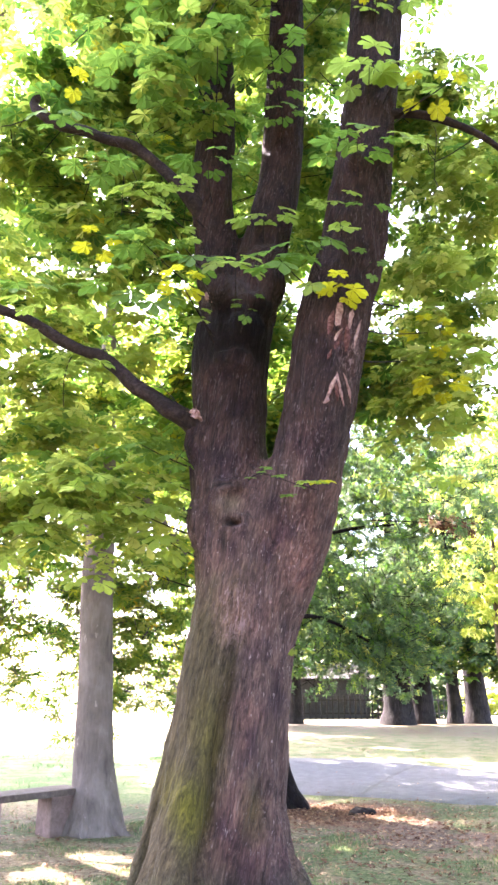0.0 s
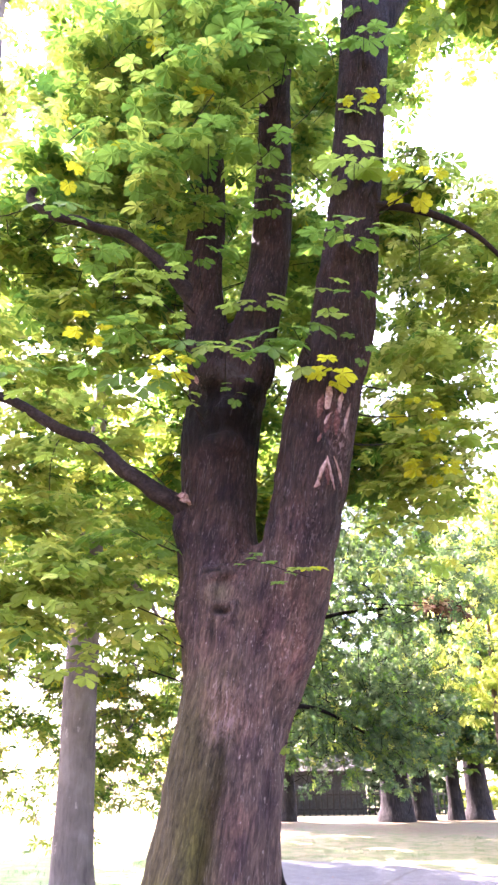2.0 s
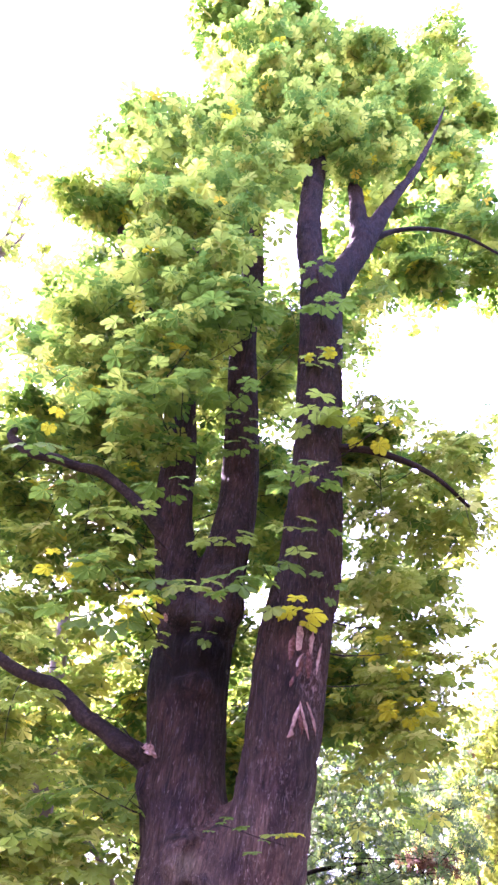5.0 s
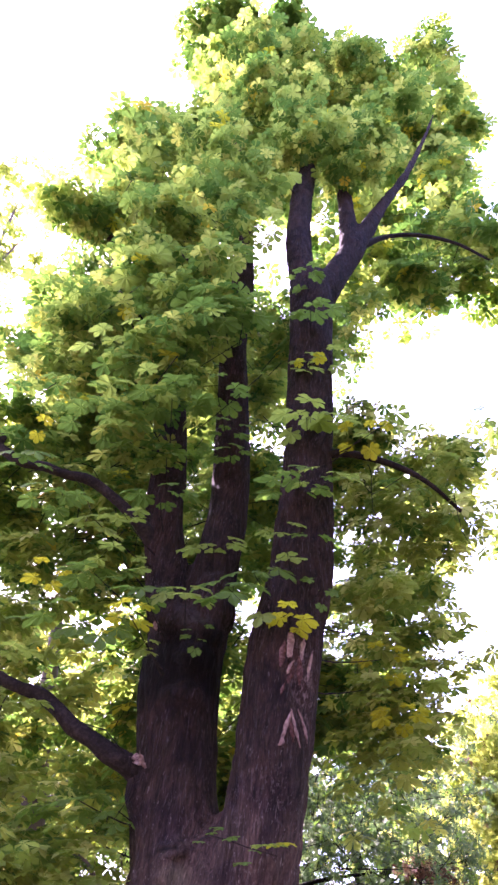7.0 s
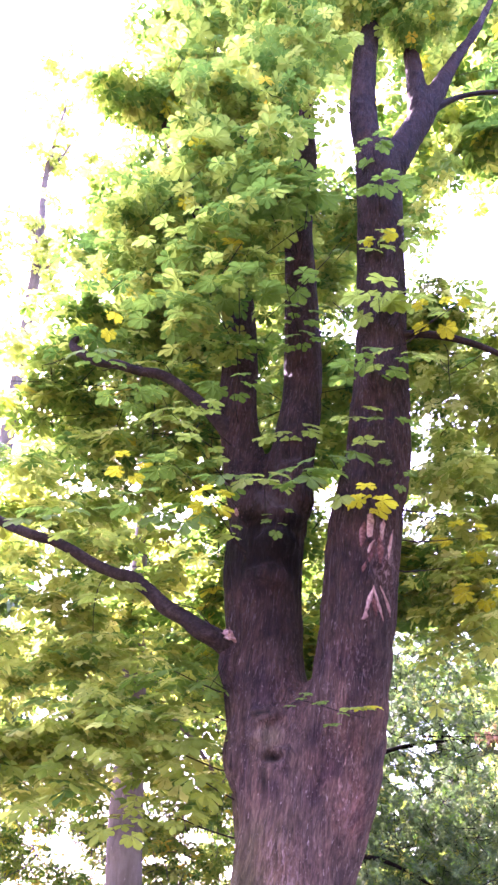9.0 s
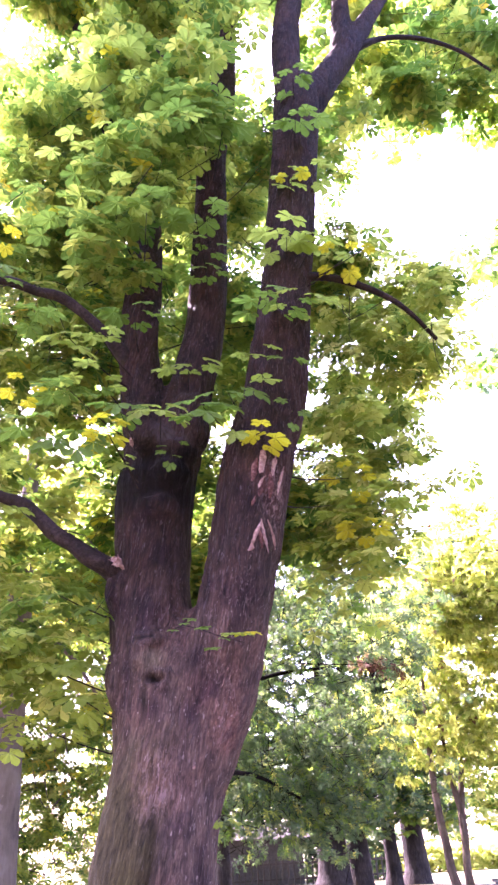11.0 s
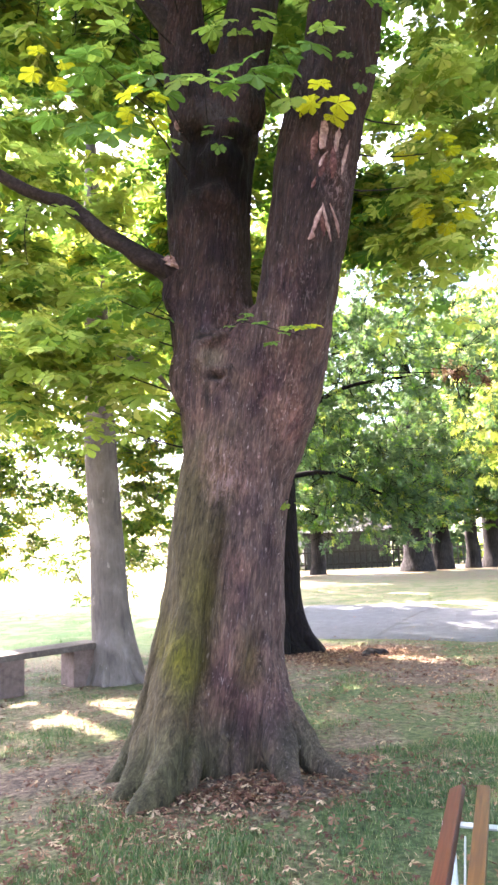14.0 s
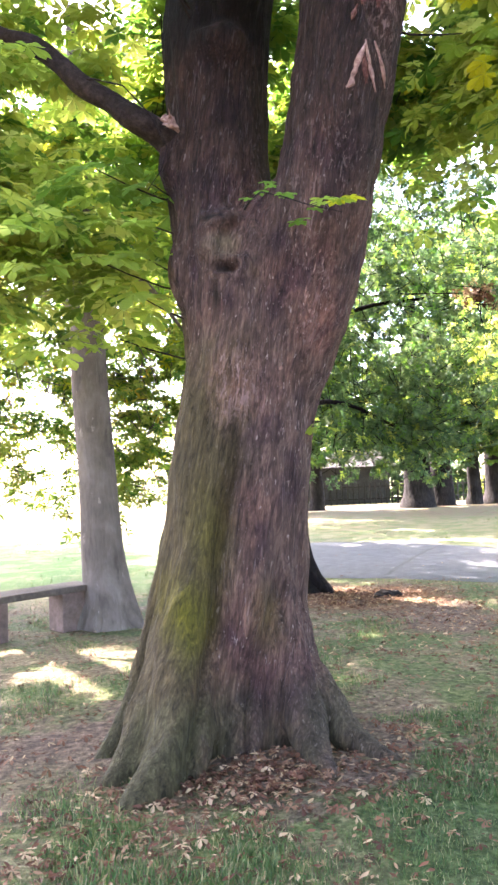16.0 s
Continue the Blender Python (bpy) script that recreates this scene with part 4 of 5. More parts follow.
def chestnut_leaves():
    rng = np.random.default_rng(7)
    fine = {m.name: raw_mesh("leaf", *LEAF_FINE, m) for m in (LEAF_GREEN, LEAF_LIME, LEAF_YELLOW)}
    G, L, Y = LEAF_GREEN, LEAF_LIME, LEAF_YELLOW
    # shoots straight off the stems, in front of the bark: place, leaves, leaf radius, colour, spread
    shoots = [
        ((0.70, 5.1, 4.68), 4, 0.22, Y, 0.13), ((0.5, 5.12, 4.72), 2, 0.2, L, 0.1), ((0.04, 5.2, 3.08), 3, 0.09, G, 0.06), ((0.16, 5.18, 3.05), 3, 0.085, G, 0.06), ((0.28, 5.16, 3.01), 3, 0.1, G, 0.06), ((0.39, 5.14, 2.97), 3, 0.11, L, 0.06), ((0.47, 5.12, 2.94), 2, 0.13, Y, 0.05),
        ((0.42, 5.7, 1.86), 2, 0.1, L, 0.06), ((0.43, 5.2, 5.15), 4, 0.22, G, 0.2), ((0.72, 5.1, 5.32), 2, 0.22, L, 0.12), ((0.2, 5.2, 4.98), 4, 0.22, G, 0.16), ((-0.16, 5.22, 4.95), 4, 0.24, L, 0.18),
        ((-0.6, 5.3, 4.72), 4, 0.2, Y, 0.16), ((-0.85, 5.4, 4.7), 5, 0.22, G, 0.2), ((-0.03, 5.45, 4.68), 4, 0.1, G, 0.14), ((-0.46, 5.5, 4.62), 4, 0.12, L, 0.16), ((-0.5, 5.4, 5.0), 4, 0.2, G, 0.2),
        ((0.14, 5.6, 5.73), 5, 0.2, L, 0.22), ((-0.41, 5.6, 6.31), 6, 0.2, G, 0.25), ((0.33, 5.6, 6.98), 5, 0.17, G, 0.2), ((-0.35, 5.7, 6.85), 4, 0.17, G, 0.2), ((0.3, 5.6, 7.3), 4, 0.17, G, 0.2),
        ((0.88, 5.0, 6.1), 7, 0.24, G, 0.25), ((1.15, 4.95, 6.12), 5, 0.22, L, 0.2), ((1.02, 4.95, 6.92), 6, 0.24, L, 0.22), ((1.32, 4.95, 6.97), 5, 0.22, L, 0.2), ((1.62, 5.0, 6.78), 4, 0.2, Y, 0.2), ((1.85, 5.0, 6.95), 4, 0.2, L, 0.2),
        ((1.14, 4.95, 7.82), 2, 0.2, Y, 0.1), ((1.12, 5.0, 7.95), 4, 0.2, L, 0.16), ((1.26, 4.95, 8.85), 6, 0.22, G, 0.2), ((1.3, 5.0, 9.7), 5, 0.2, G, 0.2), ((1.5, 5.1, 8.2), 3, 0.18, L, 0.15),
        ((0.75, 5.3, 5.7), 4, 0.15, L, 0.2), ((1.05, 5.15, 5.6), 4, 0.14, G, 0.16), ((1.0, 5.1, 4.98), 4, 0.13, G, 0.15),
    ]
    # the leafy front of the left and middle stems
    front = [
        ((0.23, 5.2, 8.95), 8, 0.28, G, 0.36), ((-0.05, 5.2, 8.75), 6, 0.26, G, 0.3), ((0.5, 5.2, 9.05), 5, 0.26, G, 0.3), ((-0.35, 5.3, 7.4), 6, 0.24, G, 0.26), ((0.15, 5.35, 7.6), 6, 0.22, G, 0.3),
        ((-0.95, 5.5, 7.15), 7, 0.25, G, 0.36), ((-0.7, 5.4, 7.5), 6, 0.24, L, 0.3), ((-1.25, 5.5, 7.6), 6, 0.25, G, 0.36), ((-0.6, 5.4, 8.1), 6, 0.26, G, 0.33), ((-1.0, 5.4, 8.3), 6, 0.26, L, 0.36),
        ((-1.7, 5.6, 7.0), 2, 0.2, Y, 0.1), ((-1.39, 5.6, 5.28), 3, 0.2, Y, 0.12), ((-1.0, 5.6, 5.88), 6, 0.22, L, 0.2), ((-0.75, 5.6, 6.0), 4, 0.18, L, 0.2), ((-1.45, 5.6, 6.2), 5, 0.22, G, 0.25),
        ((-0.95, 5.6, 5.3), 6, 0.22, G, 0.25), ((-0.7, 5.6, 5.45), 4, 0.2, L, 0.2), ((-1.2, 5.6, 4.85), 6, 0.22, G, 0.25), ((-1.68, 5.5, 4.5), 6, 0.2, L, 0.26), ((-1.95, 5.5, 4.75), 5, 0.2, G, 0.25), ((-1.45, 5.6, 4.05), 5, 0.18, L, 0.22), ((-1.75, 5.6, 6.6), 5, 0.2, G, 0.25), ((-0.8, 5.2, 9.8), 6, 0.27, L, 0.3), ((-0.26, 5.4, 10.3), 6, 0.28, G, 0.36),
        ((-0.5, 5.4, 11.3), 7, 0.3, L, 0.36), ((0.3, 5.4, 10.6), 5, 0.28, G, 0.33), ((-0.93, 5.4, 11.7), 6, 0.3, G, 0.4), ((0.1, 5.4, 12.2), 7, 0.3, G, 0.4), ((0.9, 5.3, 11.3), 5, 0.26, L, 0.3),
        ((1.2, 5.2, 12.8), 4, 0.26, L, 0.2), ((0.75, 5.3, 12.6), 6, 0.3, G, 0.36), ((1.77, 5.2, 14.9), 6, 0.3, L, 0.36), ((2.4, 5.2, 15.3), 3, 0.28, Y, 0.2), ((0.06, 5.4, 14.7), 7, 0.33, L, 0.45),
    ]
    side = [
        ((1.72, 5.8, 4.7), 5, 0.2, Y, 0.2), ((1.62, 5.8, 4.95), 4, 0.2, L, 0.2), ((1.88, 5.9, 4.2), 5, 0.2, Y, 0.2), ((1.5, 5.8, 4.4), 4, 0.17, L, 0.16), ((1.95, 5.8, 4.6), 4, 0.19, L, 0.2),
        ((-0.76, 5.9, 3.24), 5, 0.21, L, 0.18), ((-0.96, 5.9, 2.95), 5, 0.21, L, 0.18), ((-0.66, 5.9, 2.7), 5, 0.2, L, 0.16), ((-1.23, 6.0, 2.45), 5, 0.2, L, 0.18), ((-0.56, 5.9, 3.42), 4, 0.18, G, 0.16),
        ((-1.5, 6.0, 2.98), 5, 0.21, L, 0.2), ((-0.92, 5.9, 3.52), 5, 0.21, G, 0.2), ((-0.6, 5.95, 2.95), 4, 0.19, L, 0.16), ((-1.3, 6.1, 3.3), 5, 0.21, G, 0.2), ((-1.75, 6.1, 3.4), 5, 0.21, G, 0.2), ((-0.8, 6.0, 2.45), 4, 0.18, L, 0.15),
    ]
    twigs = []
    skeleton = np.vstack([spline(stem, 6) for stem in (LEFT_STEM, OUTER_STEM, MIDDLE_STEM, RIGHT_STEM, FORK_LEFT)])
    for k, (tip, number, size, material, spread) in enumerate([*shoots, *front, *side]):
        level = 2.8 < tip[2] < 3.2 and tip[0] > 0
        slope = rng.normal(0.56, 0.12) if k < len(shoots) else rng.normal(0.3, 0.15)
        if level or material is Y:
            slope = 0.17 if level else -0.12
        for row in spray(rng, tip, number if level else number + (number > 2), size * (0.62 if material is Y else 0.76), spread * 1.05, 0.0 if level else 0.14, 0.07 if level else 0.15):
            leaf_part(fine[material.name], row, tip, slope)
        root = skeleton[np.argmin(np.linalg.norm(skeleton[:, :3] - tip, axis=1) + 0.3 * np.abs(skeleton[:, 2] - tip[2] + 0.3))]
        middle = [(a + b) / 2 for a, b in zip(root[:3], tip)]
        if not level and math.dist(root[:3], tip) < 1.05:
            twigs.append([(*root[:3], 0.011), (middle[0], middle[1], middle[2] - 0.06, 0.008), (*tip, 0.004)])
    twigs.append([(-0.02, 5.5, 3.1, 0.007), (0.04, 5.2, 3.08, 0.006), (0.28, 5.16, 3.0, 0.004), (0.47, 5.12, 2.94, 0.003)])

    # thin bare twigs that hang in arcs from the boughs
    for x0, x1, y, z0, z1, number in ((-2.3, -0.7, 5.8, 4.6, 3.85, 3), (-2.2, -0.7, 6.0, 6.9, 6.3, 5), (1.5, 2.7, 5.35, 6.8, 6.4, 3), (2.6, 4.6, 5.6, 11.9, 12.2, 4)):
        for _ in range(number):
            u, fall, lean = rng.uniform(), rng.uniform(0.2, 0.8), rng.normal(0, 0.35)
            x, z = x0 + (x1 - x0) * u, z0 + (z1 - z0) * u
            twigs.append([(x, y, z, 0.006), (x + lean * 0.6, y + rng.normal(0, 0.1), z - 0.1, 0.006), (x + lean, y + rng.normal(0, 0.15), z - fall * 0.6, 0.004), (x + lean * 0.8, y, z - fall, 0.003)])

    def clear(p):
        """The stems stand free towards the open lawn, up to the top forks."""
        x, y, z = p
        if y < 6.9 and 9.5 < z < 12.7 and abs(x - 1.55 - 0.3 * max(0.0, z - 10.3)) < 0.62:
            return False
        if y < 6.9 and 12.0 < z < 16.0 and abs(x - 2.75 - 0.5 * (z - 12.3)) < 0.3:
            return False
        if y < 6.6 and (z > 8.5 and x < 0.9 or z > 7.0 and x < 0.1):
            return True
        return not (y < 6.7 and 1.2 < z < 10.5 and -0.75 < x < 1.75)

    near = [
        (-1.9, 6.9, 7.4, 1.1, 0.8, 1.1, 25), (-1.0, 7.0, 8.6, 0.7, 0.7, 1.1, 17), (-1.5, 6.4, 9.8, 0.7, 0.6, 0.9, 13), (-0.9, 6.9, 6.6, 0.5, 0.5, 0.7, 10),
        (1.9, 6.7, 8.0, 0.4, 0.5, 0.5, 9),
        (0.1, 5.6, 9.6, 0.5, 0.3, 0.5, 7), (-0.5, 5.6, 10.8, 0.7, 0.4, 0.9, 8), (0.5, 5.6, 12.0, 0.6, 0.4, 0.8, 4), (0.2, 5.6, 13.6, 0.9, 0.5, 0.9, 7), (1.0, 7.6, 7.6, 0.5, 0.4, 1.1, 12), (0.15, 7.6, 6.3, 0.5, 0.4, 0.8, 9), (0.9, 7.4, 10.2, 0.5, 0.4, 0.9, 10), (2.3, 5.15, 13.4, 0.3, 0.2, 0.4, 4), (1.75, 5.1, 14.0, 0.5, 0.3, 0.6, 8), (2.6, 5.2, 14.6, 0.5, 0.3, 0.6, 7), (1.3, 5.2, 15.6, 0.8, 0.4, 0.6, 9), (-1.5, 5.8, 12.2, 0.7, 0.4, 0.7, 10),
        (-0.35, 5.7, 8.3, 0.35, 0.25, 0.6, 5), (-0.45, 5.7, 7.3, 0.3, 0.25, 0.4, 3),
    ]
    # paler leaf colours on these tiers stand in for sunlight in the leaves
    outer = [(2.0, 6.5, 5.2, 0.6, 0.6, 0.9, 13), (2.5, 6.2, 7.0, 0.8, 0.7, 0.7, 14), (2.2, 6.6, 6.1, 0.7, 0.5, 0.6, 8), (2.9, 6.3, 7.8, 0.6, 0.6, 0.4, 9), (1.8, 6.4, 4.3, 0.35, 0.4, 0.7, 8),
             (-1.6, 7.1, 5.4, 0.9, 0.6, 0.9, 12), (-2.5, 6.6, 5.6, 0.6, 0.6, 0.8, 8), (-1.1, 6.3, 3.1, 0.5, 0.4, 0.5, 7), (-1.7, 6.8, 3.4, 0.7, 0.5, 0.6, 10), (-2.3, 7.0, 3.0, 0.6, 0.5, 0.5, 8), (-2.0, 7.2, 4.3, 0.8, 0.5, 0.5, 8)]
    behind = [
        (0.3, 8.4, 5.2, 1.8, 0.9, 1.3, 30), (0.3, 8.6, 8.4, 1.9, 1.0, 1.9, 36), (0.1, 9.3, 9.6, 0.8, 0.5, 1.6, 16), (-1.1, 9.2, 5.1, 0.9, 0.5, 0.45, 11), (0.5, 8.8, 4.9, 0.3, 0.3, 0.6, 12),
        (-2.4, 8.2, 6.6, 1.2, 0.9, 1.4, 9), (-1.6, 7.8, 11.6, 1.1, 1.0, 1.7, 24), (2.4, 8.0, 6.6, 1.0, 0.8, 1.2, 9), (2.0, 8.1, 5.3, 0.3, 0.4, 0.7, 10), (2.1, 7.4, 11.6, 0.9, 0.7, 1.0, 18),
    ]
    upper = [
        (0.3, 8.4, 12.2, 1.8, 1.2, 2.0, 22), (-0.3, 6.8, 15.4, 1.5, 1.2, 1.7, 22), (1.2, 6.8, 17.0, 1.7, 1.2, 2.0, 25), (1.4, 6.6, 20.6, 1.7, 1.2, 1.8, 22), (3.4, 7.2, 13.8, 1.4, 1.0, 1.3, 17),
        (4.6, 6.8, 16.0, 1.3, 1.1, 1.4, 15), (5.4, 6.6, 13.9, 0.9, 0.8, 0.9, 9), (3.6, 6.8, 18.6, 1.6, 1.2, 1.8, 18), (5.6, 6.8, 19.0, 1.4, 1.2, 1.8, 15), (3.4, 6.8, 22.2, 1.9, 1.3, 1.8, 26), (6.2, 6.8, 22.6, 1.8, 1.3, 2.2, 26),
    ]
    # foliage added mostly out of view to shade the stems and ground
    over = [(1.5, -2.6, 12.0, 4.6, 3.2, 2.2, 150), (6.2, 1.2, 10.5, 2.4, 2.6, 2.8, 120), (-0.5, -0.3, 11.0, 4.4, 1.2, 1.6, 140)]
    cap = [(2.2, 7.5, 25.0, 2.5, 1.6, 1.2, 40), (-4.5, 6.9, 4.6, 1.2, 1.5, 0.45, 75), (-5.6, 4.4, 7.6, 1.6, 1.4, 0.8, 40), (-5.8, 9.6, 6.6, 1.3, 1.2, 0.8, 30), (-4.5, 10.9, 8.0, 0.8, 0.8, 0.7, 25), (-5.5, 11.7, 5.2, 1.1, 1.0, 0.4, 34)]
    rows, more = plates(rng, near, 0.165, clear)
    outer_rows, _ = plates(rng, outer, 0.145, clear)
    far_rows, far_twigs = plates(rng, behind, 0.17, clear)
    top_rows, top_twigs = plates(rng, upper, 0.24, clear)
    shade, _ = crown(rng, over, 5, 0.42)
    shade += plates(rng, cap, 0.32)[0]
    twigs += more + far_twigs + top_twigs

    def mass(shape, share, material, label):
        ob = part("foliage", scatter("foliage", shape, share, material), material, tree, label)
        ob.matrix_parent_inverse = tree_base
        tagged(ob, kind="stuff")

    for shape, places, shares in ((LEAF_FULL, rows, (0.48, 0.505, 0.015)), (LEAF_PLAIN, far_rows, (0.75, 0.24, 0.01)), (LEAF_PLAIN, top_rows, (0.62, 0.365, 0.015))):
        for share, material, label in zip(split(rng, places, *shares), (G, L, Y), ("tiers of green palmate leaves", "tiers of light green palmate leaves", "scattered yellow palmate leaves")):
            mass(shape, share, material, label)
    for share, material, label in zip(split(rng, outer_rows, 0.14, 0.54, 0.32), (G, L, LEAF_SUNNY), ("hanging green palmate leaves", "hanging light green palmate leaves", "hanging palmate leaves in a pale sunlit colour")):
        mass(LEAF_PLAIN, share, material, label)
    # the added shade foliage, most of it out of view
    mass(LEAF_PLAIN, shade, LEAF_GREEN, "tiers of green palmate leaves")
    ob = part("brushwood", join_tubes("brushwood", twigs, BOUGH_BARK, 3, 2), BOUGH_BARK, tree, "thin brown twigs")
    ob.matrix_parent_inverse = tree_base
    tagged(ob, kind="stuff")


chestnut_leaves()


# ---- the other trees ----
def other_tree(name, label, at, stems, bark, blobs, foliage, template, size, leaves, seed, droop=0.42, group="", roots=(), sides=14):
    rng = np.random.default_rng(seed)
    ob = thing(name, label, "tree", (*at, ground_z(*at)), group)
    back = Matrix.Translation(ob.location).inverted()
    trunk = part("trunk", join_tubes("trunk", stems[:1], bark, sides, 6), bark, ob)
    trunk.matrix_parent_inverse = back
    for points in stems[1:]:
        limb = part("limb", join_tubes("limb", [points], bark, 8, 4), bark, ob)
        limb.matrix_parent_inverse = back
    for points in roots:
        root = part("root", join_tubes("root", [points], bark, 10, 4), bark, ob)
        root.matrix_parent_inverse = back
    rows, twigs = crown(rng, blobs, leaves, size, None, size * 1.0, 0.3, droop)
    shares = split(rng, rows, *[share for _, share in foliage])
    for (material, _), share in zip(foliage, shares):
        if len(share):
            mass = part("crown", scatter("crown", template, share, material), material, ob)
            mass.matrix_parent_inverse = back
            tagged(mass, kind="stuff")
    mass = part("brushwood", join_tubes("brushwood", twigs, bark, 3, 1), bark, ob)
    mass.matrix_parent_inverse = back
    tagged(mass, kind="stuff")
    return ob


SPRIG, FINE_SPRIG, FAR_SPRIG = sprig(7, 3, 0.2), sprig(8, 4, 0.12), sprig(5, 5, 0.25)
other_tree("grey_tree", "straight tree with smooth grey bark beside a stone bench", (-1.33, 10.15),
           [[(-1.32, 10.15, -0.4, 0.47), (-1.33, 10.15, 0.0, 0.35), (-1.36, 10.15, 0.35, 0.285), (-1.4, 10.15, 0.8, 0.25), (-1.43, 10.15, 1.6, 0.225), (-1.5, 10.15, 2.9, 0.215),
             (-1.5, 10.15, 4.0, 0.185), (-1.55, 10.15, 5.2, 0.15), (-1.6, 10.2, 7.5, 0.08)],
            [(-1.5, 10.15, 3.6, 0.06), (-2.2, 10.6, 4.0, 0.045), (-3.2, 11.2, 3.7, 0.02)], [(-1.5, 10.15, 4.2, 0.06), (-0.9, 11.0, 4.3, 0.045), (-0.2, 12.0, 3.6, 0.02)]],
           GREY_BARK, [(-3.6, 13.0, 5.4, 2.0, 1.2, 1.5, 190), (-0.8, 13.0, 4.7, 1.6, 1.0, 1.2, 140), (-0.7, 11.4, 5.2, 0.9, 0.6, 0.6, 50), (-2.7, 11.6, 6.4, 2.6, 1.6, 2.0, 130), (-3.2, 12.6, 2.8, 2.2, 1.2, 1.5, 360), (-0.6, 12.6, 2.7, 1.6, 1.2, 1.5, 270), (-0.2, 12.0, 6.0, 1.8, 1.4, 1.8, 130), (-1.8, 13.8, 7.4, 1.6, 1.5, 0.9, 140), (-2.2, 12.2, 7.9, 0.9, 0.6, 0.5, 90)],
           [(LEAF_GREEN, 0.38), (LEAF_LIME, 0.56), (LEAF_YELLOW, 0.06)], FINE_SPRIG, 0.16, 7, 21,
           roots=([(-1.22, 10.05, 0.22, 0.1), (-1.08, 9.95, -0.04, 0.08), (-0.95, 9.9, -0.16, 0.055), (-0.82, 9.86, -0.23, 0.03)], [(-1.38, 9.98, 0.18, 0.09), (-1.42, 9.84, -0.06, 0.07), (-1.45, 9.74, -0.2, 0.04)], [(-1.5, 10.05, 0.2, 0.09), (-1.62, 9.98, -0.06, 0.07), (-1.7, 9.94, -0.22, 0.04)]))
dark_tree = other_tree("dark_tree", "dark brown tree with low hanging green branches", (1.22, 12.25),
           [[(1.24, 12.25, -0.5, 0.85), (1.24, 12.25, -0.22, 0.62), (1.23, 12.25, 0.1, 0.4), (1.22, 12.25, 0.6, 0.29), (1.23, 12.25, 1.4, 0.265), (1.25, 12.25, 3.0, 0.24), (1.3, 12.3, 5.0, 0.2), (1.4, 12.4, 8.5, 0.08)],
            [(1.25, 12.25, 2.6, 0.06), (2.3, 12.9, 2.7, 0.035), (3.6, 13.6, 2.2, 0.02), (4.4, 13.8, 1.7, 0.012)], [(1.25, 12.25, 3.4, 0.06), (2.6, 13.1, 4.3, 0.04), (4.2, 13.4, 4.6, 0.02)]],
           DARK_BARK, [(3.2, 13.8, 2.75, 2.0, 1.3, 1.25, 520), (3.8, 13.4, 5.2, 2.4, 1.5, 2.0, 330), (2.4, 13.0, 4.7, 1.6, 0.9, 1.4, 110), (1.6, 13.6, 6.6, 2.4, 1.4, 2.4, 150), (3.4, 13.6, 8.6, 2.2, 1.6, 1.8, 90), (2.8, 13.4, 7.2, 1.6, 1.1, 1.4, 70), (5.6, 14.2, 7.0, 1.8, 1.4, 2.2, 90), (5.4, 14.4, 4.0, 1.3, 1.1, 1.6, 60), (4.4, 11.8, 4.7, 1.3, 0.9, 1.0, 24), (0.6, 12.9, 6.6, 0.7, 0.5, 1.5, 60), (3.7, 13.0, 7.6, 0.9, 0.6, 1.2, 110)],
           [(LEAF_DARK, 0.82), (LEAF_GREEN, 0.16), (LEAF_LIME, 0.02)], FINE_SPRIG, 0.105, 8, 22, 0.95,
           roots=([(1.36, 12.05, 0.35, 0.14), (1.52, 11.9, -0.02, 0.12), (1.68, 11.78, -0.2, 0.08), (1.78, 11.72, -0.3, 0.04)], [(1.1, 12.0, 0.25, 0.15), (1.1, 11.75, -0.08, 0.12), (1.12, 11.5, -0.26, 0.05)]))


def dead_bough(tree):
    """A broken twig with dry brown leaves, hung up in the dark tree's outer branches."""
    back = Matrix.Translation(tree.location).inverted()
    rows, twigs = crown(np.random.default_rng(61), [(4.8, 12.9, 4.45, 0.36, 0.3, 0.2, 20)], 5, 0.11, droop=0.8)
    for name, data, material, label in (("dead_leaves", scatter("dead_leaves", FINE_SPRIG, rows, LITTER), LITTER, "dry red-brown leaves on a broken twig"), ("dead_twig", join_tubes("dead_twig", [*twigs, [(3.4, 13.2, 4.6, 0.016), (4.2, 13.0, 4.55, 0.01), (5.1, 12.8, 4.5, 0.004)]], DARK_BARK, 4, 2), DARK_BARK, "broken bare twig")):
        ob = part(name, data, material, tree, label)
        ob.matrix_parent_inverse = back


dead_bough(dark_tree)
# added behind the big trunk so its crown shades path and lawn
other_tree("shade_tree", "leafy tree added behind the big chestnut for shade", (1.25, 20.3),
           [[(1.25, 20.3, -0.5, 0.4), (1.25, 20.3, 0.3, 0.27), (1.2, 20.3, 3.0, 0.22), (1.1, 20.2, 7.0, 0.14), (1.0, 20.2, 10.0, 0.04)],
            [(1.15, 20.3, 5.0, 0.09), (-0.4, 19.6, 6.8, 0.05), (-1.8, 19.0, 7.6, 0.02)]],
           DARK_BARK, [(-1.0, 18.8, 8.0, 2.4, 2.2, 1.4, 130), (1.2, 20.3, 8.0, 2.4, 2.2, 1.8, 130), (-2.6, 20.8, 9.4, 2.0, 2.0, 1.4, 90), (0.6, 22.6, 8.4, 2.4, 1.8, 0.9, 120), (-1.6, 21.8, 8.0, 1.6, 1.6, 0.9, 80), (-1.8, 25.6, 8.4, 2.4, 1.4, 0.9, 150)],
           [(LEAF_GREEN, 0.6), (LEAF_LIME, 0.4)], SPRIG, 0.26, 6, 27)
PAIR = "pair of leaning trees on the far side of the path"
